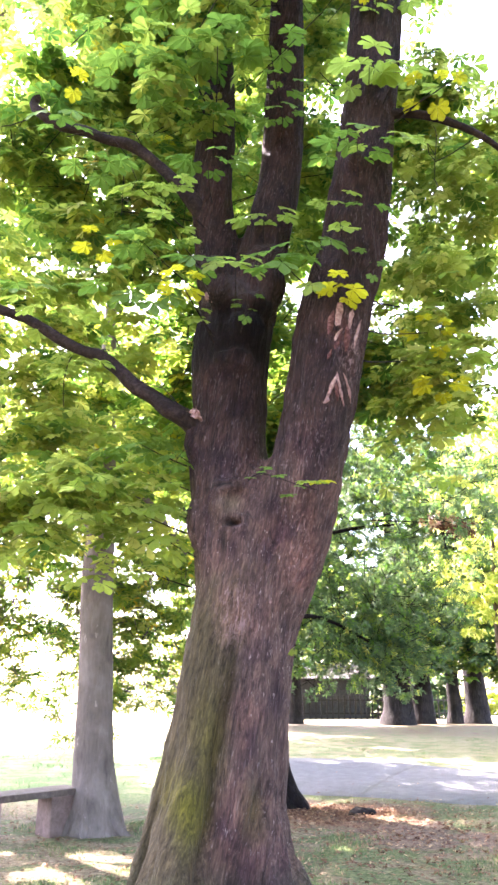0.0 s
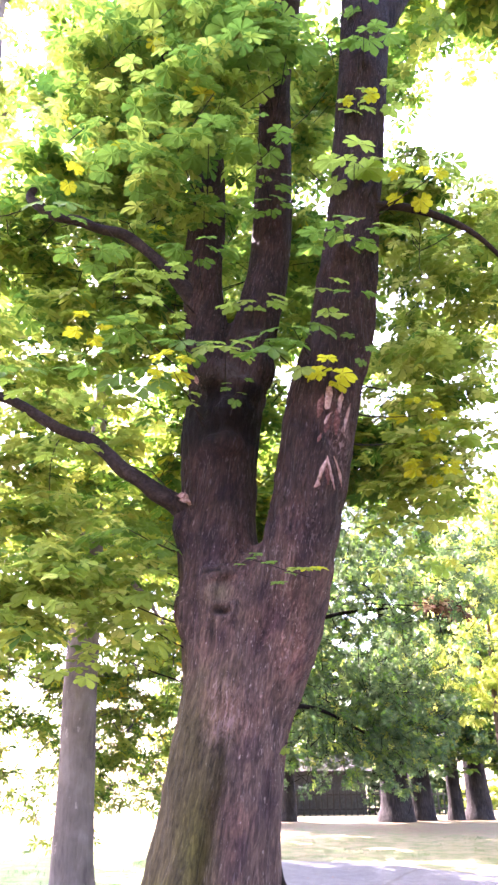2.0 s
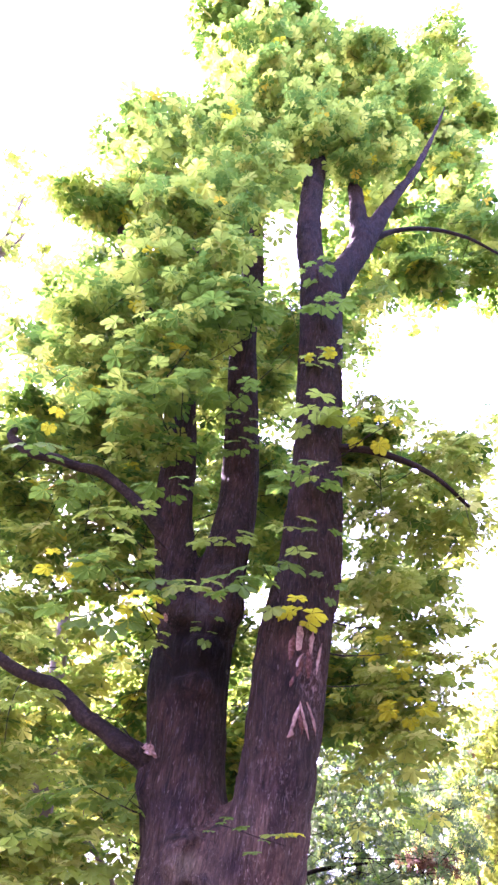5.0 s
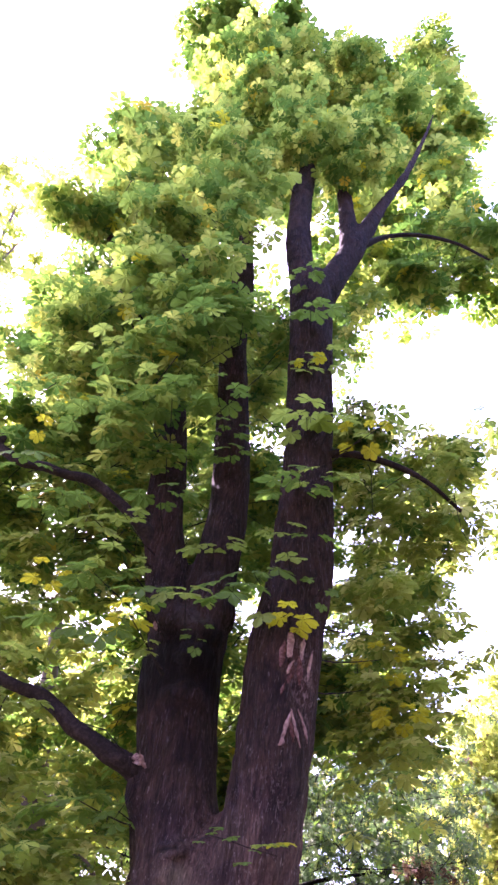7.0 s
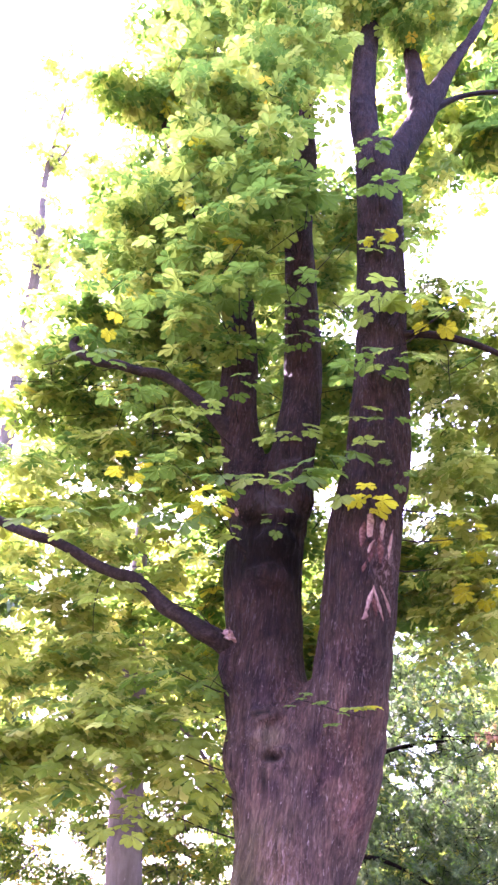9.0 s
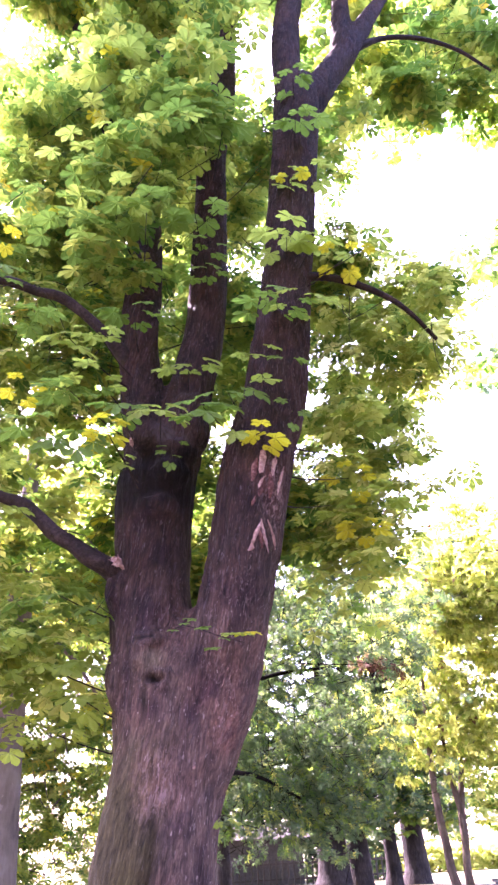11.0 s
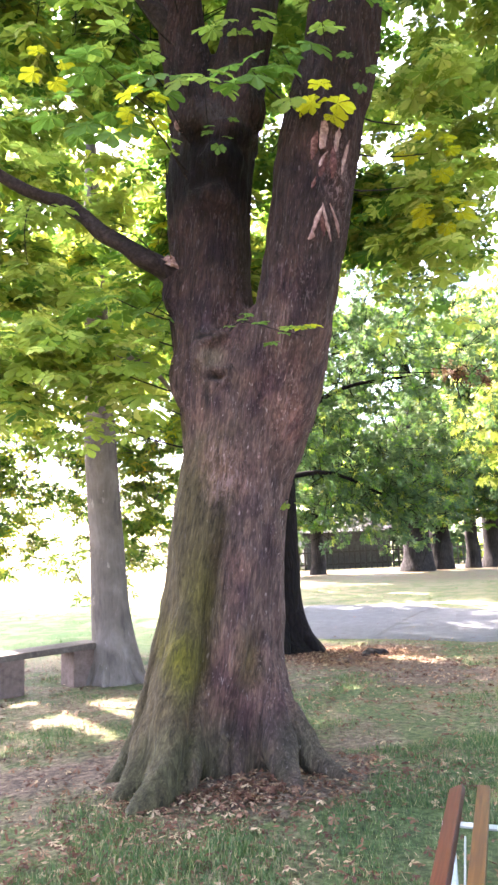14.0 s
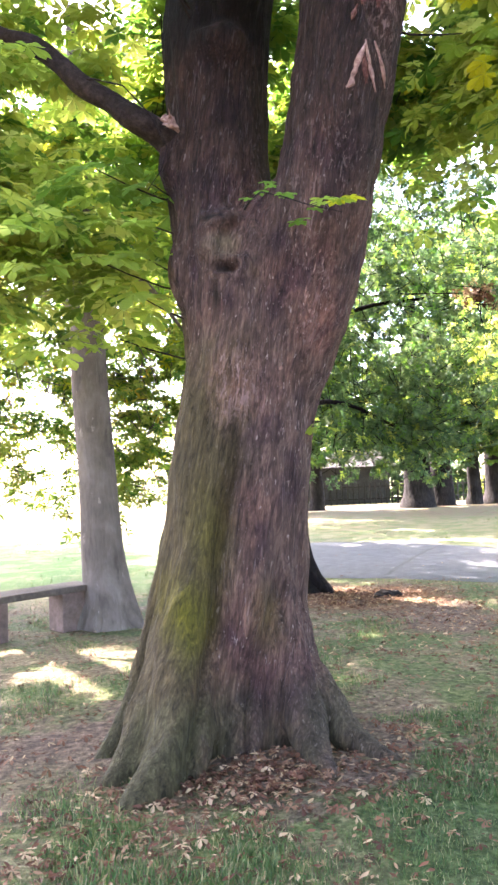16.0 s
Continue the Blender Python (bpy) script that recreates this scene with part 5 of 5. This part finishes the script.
other_tree("leaning_tree", "slender leaning tree with pale yellow-green leaves", (9.85, 21.1),
           [[(10.15, 21.1, -0.4, 0.27), (10.02, 21.1, 0.1, 0.16), (9.86, 21.15, 0.8, 0.125), (9.77, 21.05, 1.4, 0.12), (9.72, 21.1, 2.1, 0.11), (9.7, 21.1, 3.5, 0.09), (9.9, 21.2, 6.0, 0.05)]],
           TAN_BARK, [(9.6, 21.0, 5.6, 2.0, 1.6, 2.5, 230), (11.2, 20.4, 8.0, 2.4, 1.8, 2.4, 220), (11.4, 21.0, 10.4, 1.6, 1.4, 1.5, 140), (10.4, 18.9, 8.2, 1.9, 1.4, 1.5, 210)], [(LEAF_SUNNY, 0.76), (LEAF_LIME, 0.22), (LITTER, 0.02)], SPRIG, 0.22, 7, 23, group=PAIR)
other_tree("leaning_tree", "slender upright tree with forked top and pale yellow-green leaves", (10.5, 21.3),
           [[(10.5, 21.3, -0.4, 0.26), (10.46, 21.3, 0.1, 0.15), (10.42, 21.3, 0.8, 0.115), (10.5, 21.3, 1.5, 0.115), (10.53, 21.3, 2.2, 0.11), (10.75, 21.3, 3.4, 0.085), (11.1, 21.3, 6.0, 0.05)],
            [(10.56, 21.3, 2.1, 0.1), (10.36, 21.3, 3.2, 0.08), (10.3, 21.3, 4.6, 0.04)]],
           TAN_BARK, [(12.2, 21.0, 5.0, 2.2, 1.8, 2.3, 230), (13.6, 20.5, 7.4, 2.4, 2.0, 2.6, 240), (14.4, 21.2, 11.4, 2.2, 1.8, 2.4, 230)], [(LEAF_SUNNY, 0.8), (LEAF_LIME, 0.2)], SPRIG, 0.22, 7, 24, group=PAIR)
other_tree("leaning_tree", "thin young tree with pale yellow-green leaves", (12.45, 20.2),
           [[(12.5, 20.2, -0.4, 0.24), (12.45, 20.2, 0.1, 0.16), (12.35, 20.2, 1.5, 0.12), (12.25, 20.2, 3.0, 0.1), (12.5, 20.3, 5.0, 0.05)]],
           TAN_BARK, [(14.6, 21.0, 4.2, 1.8, 1.5, 1.8, 200)], [(LEAF_SUNNY, 0.7), (LEAF_LIME, 0.3)], SPRIG, 0.22, 7, 25)
# the last, low blob is an added crown that shades the lawn
other_tree("tall_tree", "tall slender tree with pale trunk and thin yellow-green crown", (-5.0, 14.0),
           [[(-4.9, 14.0, -0.5, 0.34), (-4.9, 14.0, 0.5, 0.24), (-5.1, 14.0, 8.0, 0.19), (-5.4, 14.0, 16.5, 0.15), (-5.62, 14.0, 19.5, 0.12), (-5.8, 14.0, 22.0, 0.09), (-5.7, 14.1, 26.5, 0.03)],
            [(-5.55, 14.0, 18.4, 0.06), (-6.2, 14.2, 19.6, 0.04), (-7.0, 14.3, 20.2, 0.02)], [(-5.8, 14.0, 21.6, 0.06), (-5.2, 14.0, 23.4, 0.03), (-5.0, 14.0, 24.6, 0.015)], [(-5.4, 14.0, 17.0, 0.06), (-4.6, 13.8, 17.6, 0.03), (-4.0, 13.7, 17.6, 0.015)]],
           GREY_BARK, [(-6.3, 14.2, 18.2, 1.3, 1.0, 1.4, 70), (-5.2, 13.9, 22.8, 1.2, 1.0, 1.3, 60), (-5.9, 14.2, 27.0, 1.8, 1.4, 2.2, 90), (-4.6, 13.8, 17.0, 0.9, 0.8, 1.0, 36), (-6.6, 14.2, 13.0, 1.6, 1.4, 2.2, 90), (-4.9, 19.2, 7.8, 2.4, 2.0, 0.9, 420)],
           [(LEAF_SUNNY, 0.5), (LEAF_LIME, 0.5)], SPRIG, 0.2, 6, 26)
FAR = "far trees at the edge of the lawn"
FAR_TREES = [(9.6, 30.6, 0.62, "broad old tree with a dark double trunk"), (10.9, 31.3, 0.5, "old tree with a dark trunk"), (12.25, 31.0, 0.3, "slim tree with a dark trunk"),
             (13.35, 31.2, 0.5, "dark tree with a flared foot"), (5.4, 31.5, 0.3, "thin dark tree in deep shade"), (4.4, 32.5, 0.26, "thin dark tree in deep shade")]
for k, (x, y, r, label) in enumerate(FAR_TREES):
    # each last blob is an added crown that shades the lawn in front
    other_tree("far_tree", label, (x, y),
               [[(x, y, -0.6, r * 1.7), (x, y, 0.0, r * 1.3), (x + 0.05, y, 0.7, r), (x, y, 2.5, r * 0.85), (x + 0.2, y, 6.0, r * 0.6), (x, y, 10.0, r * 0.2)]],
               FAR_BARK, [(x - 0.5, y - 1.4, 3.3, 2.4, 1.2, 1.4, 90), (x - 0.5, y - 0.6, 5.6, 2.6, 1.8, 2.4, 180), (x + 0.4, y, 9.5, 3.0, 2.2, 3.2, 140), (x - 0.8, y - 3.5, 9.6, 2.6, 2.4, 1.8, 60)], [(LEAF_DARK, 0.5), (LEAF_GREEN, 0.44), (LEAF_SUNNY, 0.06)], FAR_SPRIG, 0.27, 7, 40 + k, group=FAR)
# tree added behind the dark trunk; its crown shades the far lawn
other_tree("far_tree", "dark tree added to shade the far lawn with its wide crown", (4.05, 30.2),
           [[(4.05, 30.2, -0.6, 0.5), (4.05, 30.2, 0.2, 0.34), (4.0, 30.2, 3.0, 0.28), (3.6, 29.6, 7.0, 0.18), (3.4, 29.4, 11.0, 0.05)], [(3.9, 30.0, 5.0, 0.12), (2.6, 29.0, 7.6, 0.08), (1.2, 28.2, 9.0, 0.03)]],
           FAR_BARK, [(1.6, 28.5, 9.2, 3.2, 2.6, 1.3, 150), (4.2, 26.4, 9.8, 2.8, 2.2, 1.2, 110), (3.8, 30.0, 8.0, 2.4, 1.8, 2.0, 90), (-2.6, 31.0, 9.6, 2.6, 2.4, 1.4, 90)], [(LEAF_DARK, 0.5), (LEAF_GREEN, 0.5)], FAR_SPRIG, 0.3, 6, 47, group=FAR)
BELT = "belt of trees beyond the lawn"
belt = random.Random(5)
for k in range(14):
    x = -34 + k * 6.2 + belt.uniform(-1.5, 1.5)
    y = 58 + belt.uniform(-4, 8)
    if x < 3:
        continue
    h = belt.uniform(0.8, 1.15)
    other_tree("distant_tree", "distant leafy tree beyond the lawn", (x, y),
               [[(x, y, -0.5, 0.5), (x, y, 1.5, 0.36), (x, y, 5.0, 0.28), (x, y, 10 * h, 0.1)]],
               DARK_BARK, [(x, y, 5.5 * h, 4.4, 3.0, 3.6 * h, 140), (x + 0.6, y, 10.5 * h, 3.4, 2.6, 3.2 * h, 110)], [(LEAF_GREEN, 0.5), (LEAF_SUNNY, 0.5)], FAR_SPRIG, 0.5, 6, 70 + k, group=BELT, sides=8)

# trees added around the view only to shade ground and trunk
SHADE = "park trees around the lawn"
for k, (x, y, h, r, n) in enumerate(((-8.8, 24.5, 9.5, 3.4, 330), (13.6, 12.4, 14.8, 3.2, 330), (24.0, 29.0, 11.0, 3.6, 200), (13.8, 15.6, 10.0, 2.9, 190), (15.4, 18.4, 9.6, 2.5, 190), (11.8, 9.8, 9.5, 3.0, 120), (9.6, 5.5, 10.5, 3.4, 260), (16.5, 4.0, 12.0, 4.0, 150), (3.0, -7.5, 8.0, 4.2, 170), (-6.5, -5.0, 8.0, 4.2, 170), (10.5, -3.5, 9.0, 4.2, 170))):
    other_tree("shading_tree", "tall leafy tree added out of view to cast shade", (x, y),
               [[(x, y, -0.5, 0.5), (x, y, 0.6, 0.34), (x, y, 4.0, 0.28), (x + 0.2, y, h, 0.14), (x, y, h + 3, 0.05)]],
               DARK_BARK, [(x, y, h - 1.5, r, r, 2.6, n * 0.6), (x, y, h + 2.0, r * 0.75, r * 0.75, 2.2, n * 0.36)], [(LEAF_GREEN, 0.6), (LEAF_DARK, 0.4)], FAR_SPRIG, 0.52, 6, 120 + k, group=SHADE, sides=8)


# ---- stone bench by the grey tree ----
def stone_bench():
    x, y = -2.36, 9.6
    z = ground_z(x, y)
    bench = thing("stone_bench", "low bench of a grey stone slab on sandstone blocks", "bench", (x, y, z))
    back = pose(x, y, z, 0, 0, math.degrees(math.atan2(0.64, 0.82)))
    inverse = Matrix.Translation(bench.location).inverted()

    def add(name, size, at, material, bevel, label=""):
        bm = box(bmesh.new(), size, back @ Matrix.Translation(at), bevel)
        for v in bm.verts:
            v.co += 0.006 * noise.noise_vector(v.co * 7)
        ob = part(name, bm, material, bench, label)
        ob.matrix_parent_inverse = inverse

    add("slab", (2.5, 0.4, 0.075), (-0.3, 0, 0.465), STONE_TOP, 0.018, "grey stone slab seat")
    for x in (0.7, -0.25, -1.3):
        add("block", (0.3, 0.34, 0.46), (x, 0, 0.205), STONE, 0.02, "reddish sandstone block")


# ---- slatted garden bench in the foreground ----
def slatted_bench():
    start, end = Vector((0.80, 3.77)), Vector((0.06, 2.18))
    long = (start - end).length
    mid = (start + end) / 2
    turn = math.degrees(math.atan2(-(start - end).x, (start - end).y))
    z = ground_z(mid.x, mid.y)
    bench = thing("slatted_bench", "wooden slatted seat on a pale steel frame standing in grass", "bench", (mid.x, mid.y, z))
    here = pose(mid.x, mid.y, z, 0, 0, turn)
    inverse = Matrix.Translation(bench.location).inverted()
    seat = 0.42 - z

    def add(name, bm, material, label="", parent=bench):
        ob = part(name, bm, material, parent, label)
        ob.matrix_parent_inverse = inverse
        return ob

    for k in range(5):
        x = 0.02 + k * 0.104
        lean = pose(0, 0, 0, 0, -24 if k == 0 else 0, 0)
        bm = box(bmesh.new(), (0.066 if k == 0 else 0.055, long, 0.03), here @ Matrix.Translation((x - (0.012 if k == 0 else 0), 0, seat - (0.012 if k == 0 else 0))) @ lean, 0.005, 3)
        slat = add("slat", bm, RED_BOARD if k == 0 else OAK_BOARD, "red-brown stained front slat" if k == 0 else "honey-coloured wooden slat")
        for y in (long / 2 - 0.38, -long / 2 + 0.38):
            screw = bmesh.new()
            bmesh.ops.create_uvsphere(screw, u_segments=10, v_segments=6, radius=0.008, matrix=here @ Matrix.Translation((x, y, seat + 0.015)) @ Matrix.Diagonal((1, 1, 0.5, 1)))
            ob = part("screw", screw, SCREW, slat, "shiny screw head")
            ob.matrix_parent_inverse = inverse
    for y in (long / 2 - 0.38, -long / 2 + 0.38):
        add("crossbar", box(bmesh.new(), (0.5, 0.045, 0.008), here @ Matrix.Translation((0.22, y, seat - 0.021)), 0.002), STEEL, "pale painted steel strip")
        for x in (0.0, 0.44):
            leg = box(bmesh.new(), (0.03, 0.045, seat + 0.02), here @ Matrix.Translation((x, y, (seat - 0.025) / 2 - 0.03)), 0.003)
            add("leg", leg, STEEL, "pale painted steel leg")
    wire = join_tubes("brace", [[(*(here @ Vector((0.06, long / 2 - 0.42, seat - 0.05))), 0.004), (*(here @ Vector((0.07, 0.1, 0.2))), 0.004), (*(here @ Vector((0.08, -long / 2 + 0.5, 0.08))), 0.004)]], STEEL, 6, 3)
    ob = part("brace", wire, STEEL, bench, "thin steel rod under the seat")
    ob.matrix_parent_inverse = inverse


# ---- stone plinth at the path, far park bench, mound ----
def plinth():
    z = ground_z(6.1, 12.35)
    ob = thing("stone_plinth", "low dark weathered stone slab at the path's edge", "plinth", (6.1, 12.35, z))
    bm = box(bmesh.new(), (1.6, 0.95, 0.19), pose(6.1, 12.35, z + 0.09, 0, 0, -28), 0.03, 3)
    bmesh.ops.subdivide_edges(bm, edges=[e for e in bm.edges if e.calc_length() > 0.5], cuts=6, use_grid_fill=True)
    for v in bm.verts:
        v.co += 0.02 * noise.noise_vector(v.co * 3)
    slab = part("slab", bm, DARK_STONE, ob)
    slab.matrix_parent_inverse = Matrix.Translation(ob.location).inverted()


def far_bench():
    at = Vector((11.75, 20.9, ground_z(11.75, 20.9)))
    ob = thing("park_bench", "weathered grey slatted park bench with a backrest", "bench", at)

    def add(name, size, offset, tilt=0, material=GREY_BOARD):
        part(name, box(bmesh.new(), size, Matrix.Translation(offset) @ pose(0, 0, 0, tilt), 0.008), material, ob)

    for k in range(3):
        add("seat_slat", (1.45, 0.1, 0.035), (0, -0.14 + k * 0.13, 0.41))
    for k in range(2):
        add("back_slat", (1.45, 0.03, 0.085), (0, 0.22 + k * 0.03, 0.52 + k * 0.13), -12)
    for x in (-0.58, 0.58):
        add("leg", (0.06, 0.06, 0.44), (x, -0.12, 0.18), 0, DARK_STONE)
        add("leg", (0.06, 0.06, 0.74), (x, 0.24, 0.32), -6, DARK_STONE)


def mound():
    z = ground_z(2.45, 11.0)
    bm = bmesh.new()
    bmesh.ops.create_icosphere(bm, subdivisions=4, radius=1.0, matrix=Matrix.LocRotScale((2.42, 11.2, z - 0.02), None, (0.2, 0.13, 0.1)))
    for v in bm.verts:
        v.co += v.normal * (0.06 * noise.noise(v.co * 7) + 0.03 * noise.noise(v.co * 17))
    mesh = bpy.data.meshes.new("soil_mound")
    bm.to_mesh(mesh)
    bm.free()
    mesh.materials.append(HOLLOW)
    tagged(new("soil_mound", mesh), "small mound of dark earth on the leaf-strewn ground", "mound")


# ---- far edge of the park: hedge, fence, low house ----
def hedge(x0, x1, y, height, seed, label, foliage=LEAF_DARK):
    rng = np.random.default_rng(seed)
    n = int((x1 - x0) * 150)
    rows = [(rng.uniform(x0, x1), y + rng.normal(0, 0.35), ground_z(x0, y) + height * rng.uniform(0, 1) ** 0.8, rng.uniform(0, 6.28), rng.normal(0, 0.6), rng.normal(0, 0.6), 0.3) for _ in range(n)]
    tagged(new("hedge", scatter("hedge", FAR_SPRIG, rows, foliage)), label, "hedge", kind="stuff")


def fence(x0, x1, y, z):
    ob = thing("fence", "thin upright fence palings at the lawn's far edge", "fence", (x0, y, z))
    count = int((x1 - x0) / 0.28)
    mesh_bm = box(bmesh.new(), (0.07, 0.03, 1.1), pose(0, 0, 0.5), 0.008, 1)
    mesh = bpy.data.meshes.new("paling")
    mesh_bm.to_mesh(mesh)
    mesh_bm.free()
    mesh.materials.append(DARK_BOARD)
    for k in range(count):
        paling = new("paling", mesh)
        paling.parent = ob
        paling.matrix_basis = pose(k * 0.28, 0, 0.02 * math.sin(k * 2.3), 0, 0.8 * math.sin(k * 1.3), 0)
    for h in (0.25, 0.85):
        part("rail", box(bmesh.new(), (count * 0.28, 0.04, 0.07), pose(count * 0.14, 0.036, h), 0.006, 1), DARK_BOARD, ob)


def shed():
    ob = thing("shed", "low dark boarded shed with a dark roof behind the fence", "shed", (8.0, 38.0, -0.1))
    part("wall", box(bmesh.new(), (4.4, 3.0, 2.0), pose(0, 0, 1.0), 0.02), RENDERED_WALL, ob)
    for k in range(14):
        part("board", box(bmesh.new(), (0.29, 0.03, 1.96), pose(-2.04 + k * 0.314, -1.52, 0.98), 0.006, 1), RENDERED_WALL, ob)
    bm = bmesh.new()
    corners = [bm.verts.new(c) for c in ((-2.5, -1.9, 1.95), (2.5, -1.9, 1.95), (2.5, 1.9, 1.95), (-2.5, 1.9, 1.95), (-2.4, 0, 2.7), (2.4, 0, 2.7))]
    for f in ((0, 1, 5, 4), (2, 3, 4, 5), (3, 0, 4), (1, 2, 5), (3, 2, 1, 0)):
        bm.faces.new([corners[k] for k in f])
    part("roof", bm, ROOF_TILE, ob)


# ---- what lies and grows on the ground ----
def fallen_leaves():
    rng = np.random.default_rng(11)
    rows = []
    for cx, cy, sx, sy, n in ((-0.08, 5.08, 0.28, 0.14, 420), (-0.1, 4.95, 0.6, 0.22, 600), (0.75, 5.35, 0.4, 0.25, 260), (-0.55, 4.5, 0.25, 0.15, 120), (0.5, 5.2, 1.0, 0.5, 260), (-0.8, 4.2, 0.7, 0.5, 900), (-1.6, 5.6, 0.7, 0.8, 300), (1.6, 7.2, 1.4, 1.5, 420), (1.8, 11.4, 0.8, 0.5, 2600), (2.3, 10.2, 1.3, 0.9, 900), (-2.0, 7.0, 1.4, 1.6, 380), (2.5, 8.4, 1.6, 1.4, 1100), (1.0, 4.0, 1.0, 0.8, 120), (4.5, 14.5, 3.0, 2.5, 160)):
        for _ in range(n):
            x, y = cx + rng.normal(0, sx), cy + rng.normal(0, sy)
            if (x + 0.15) ** 2 + (y - 5.85) ** 2 < 0.34:
                continue
            rows.append((x, y, ground_z(x, y) + rng.uniform(0.012, 0.035), rng.uniform(0, 6.28), rng.normal(0, 0.3), rng.normal(0, 0.3), rng.uniform(0.011, 0.029)))
    for _ in range(13000):
        x, y = rng.uniform(-4.0, 5.0), 3.2 + 9.5 * rng.uniform() ** 1.3
        if noise.noise(Vector((x * 1.1, y * 1.1, 8))) + rng.normal(0, 0.25) < 0.0 or (x + 0.15) ** 2 + (y - 5.85) ** 2 < 0.4:
            continue
        rows.append((x, y, ground_z(x, y) + rng.uniform(0.01, 0.03), rng.uniform(0, 6.28), rng.normal(0, 0.35), rng.normal(0, 0.35), rng.uniform(0.008, 0.02)))
    whole, torn = split(rng, rows, 0.25, 0.75)
    whole[:, 6] *= 1.9
    shape = np.array([(0, -1, 0), (-0.36, -0.2, 0.12), (0, -0.1, -0.06), (0.36, -0.2, 0.16), (-0.28, 0.5, 0.1), (0, 0.5, 0.0), (0.3, 0.5, 0.06), (0, 1, 0.2)], float)
    faces = np.array([(0, 2, 1), (0, 3, 2), (1, 2, 5), (1, 5, 4), (2, 3, 6), (2, 6, 5), (4, 5, 7), (5, 6, 7)])
    tagged(new("fallen_leaves", scatter("fallen_leaves", (shape, faces), torn, LITTER)), "dry brown fallen leaflets scattered on the ground", "leaves", kind="stuff")
    tagged(new("fallen_leaves", scatter("fallen_leaves", LEAF_CURLED, whole, LITTER)), "curled brown fallen chestnut leaves on the ground", "leaves", kind="stuff")


def grass():
    rng = np.random.default_rng(12)
    blade = (np.array([(-0.05, 0, 0), (0.05, 0, 0), (0.035, 0.12, 0.6), (0.0, 0.35, 1.0), (-0.035, 0.12, 0.6)], float), np.array([(0, 1, 2), (0, 2, 4), (4, 2, 3)]))
    rows = []
    for x0, x1, y0, y1, n, h in ((-2.2, 2.6, 2.8, 6.2, 90000, 0.042), (-4.5, 5.5, 6.2, 11.0, 56000, 0.04), (-7.0, 10.0, 11.0, 24.0, 22000, 0.055)):
        xs, ys = rng.uniform(x0, x1, n), rng.uniform(y0, y1, n)
        for x, y in zip(xs.tolist(), ys.tolist()):
            lush = noise.noise(Vector((x * 0.9, y * 0.9, 2))) + 0.6 * noise.noise(Vector((x * 3, y * 3, 5)))
            bare = math.exp(-((x + 0.1) ** 2 + (y - 5.6) ** 2) / 0.8) + 0.8 * math.exp(-((x - 1.9) ** 2 + (y - 11.2) ** 2) / 3.0) + 0.8 * math.exp(-((x - 2.7) ** 2 + (y - 9.0) ** 2) / 1.2)
            if 1.5 * lush - 1.2 * bare + (0.3 + 0.35 * min(x, 0.8) if y < 4.9 else 0.0) < rng.uniform(-0.3, 0.6):
                continue
            if (x + 0.15) ** 2 + (y - 5.85) ** 2 < 0.3 or (11.2 < y < 19.2 and x > 1.5 and y > 14.4 - 0.75 * (x - 1.0)  and y < 20 - 0.5 * (x - 2)):
                continue
            size = h * rng.uniform(0.5, 1.2) * (0.7 + max(0.0, min(1.0, lush + 0.2)))
            rows.append((x, y, ground_z(x, y) - 0.004, rng.uniform(0, 6.28), rng.normal(0, 0.3), rng.normal(0, 0.3), size))
    tagged(new("grass", scatter("grass", blade, rows, GRASS)), "short uneven lawn grass, thin in the shade", "grass", kind="stuff")


stone_bench()
slatted_bench()
plinth()
far_bench()
mound()
hedge(1.0, 5.6, 37.0, 2.0, 31, "dark clipped hedge in deep shade")
hedge(10.4, 15.0, 37.0, 2.0, 33, "dark clipped hedge in deep shade")
hedge(14.0, 40.0, 40.0, 1.2, 32, "sunlit straw-coloured hedge beyond the far lawn", LEAF_SUNNY)
fence(3.0, 16.0, 35.5, 0.0)
shed()
fallen_leaves()
grass()
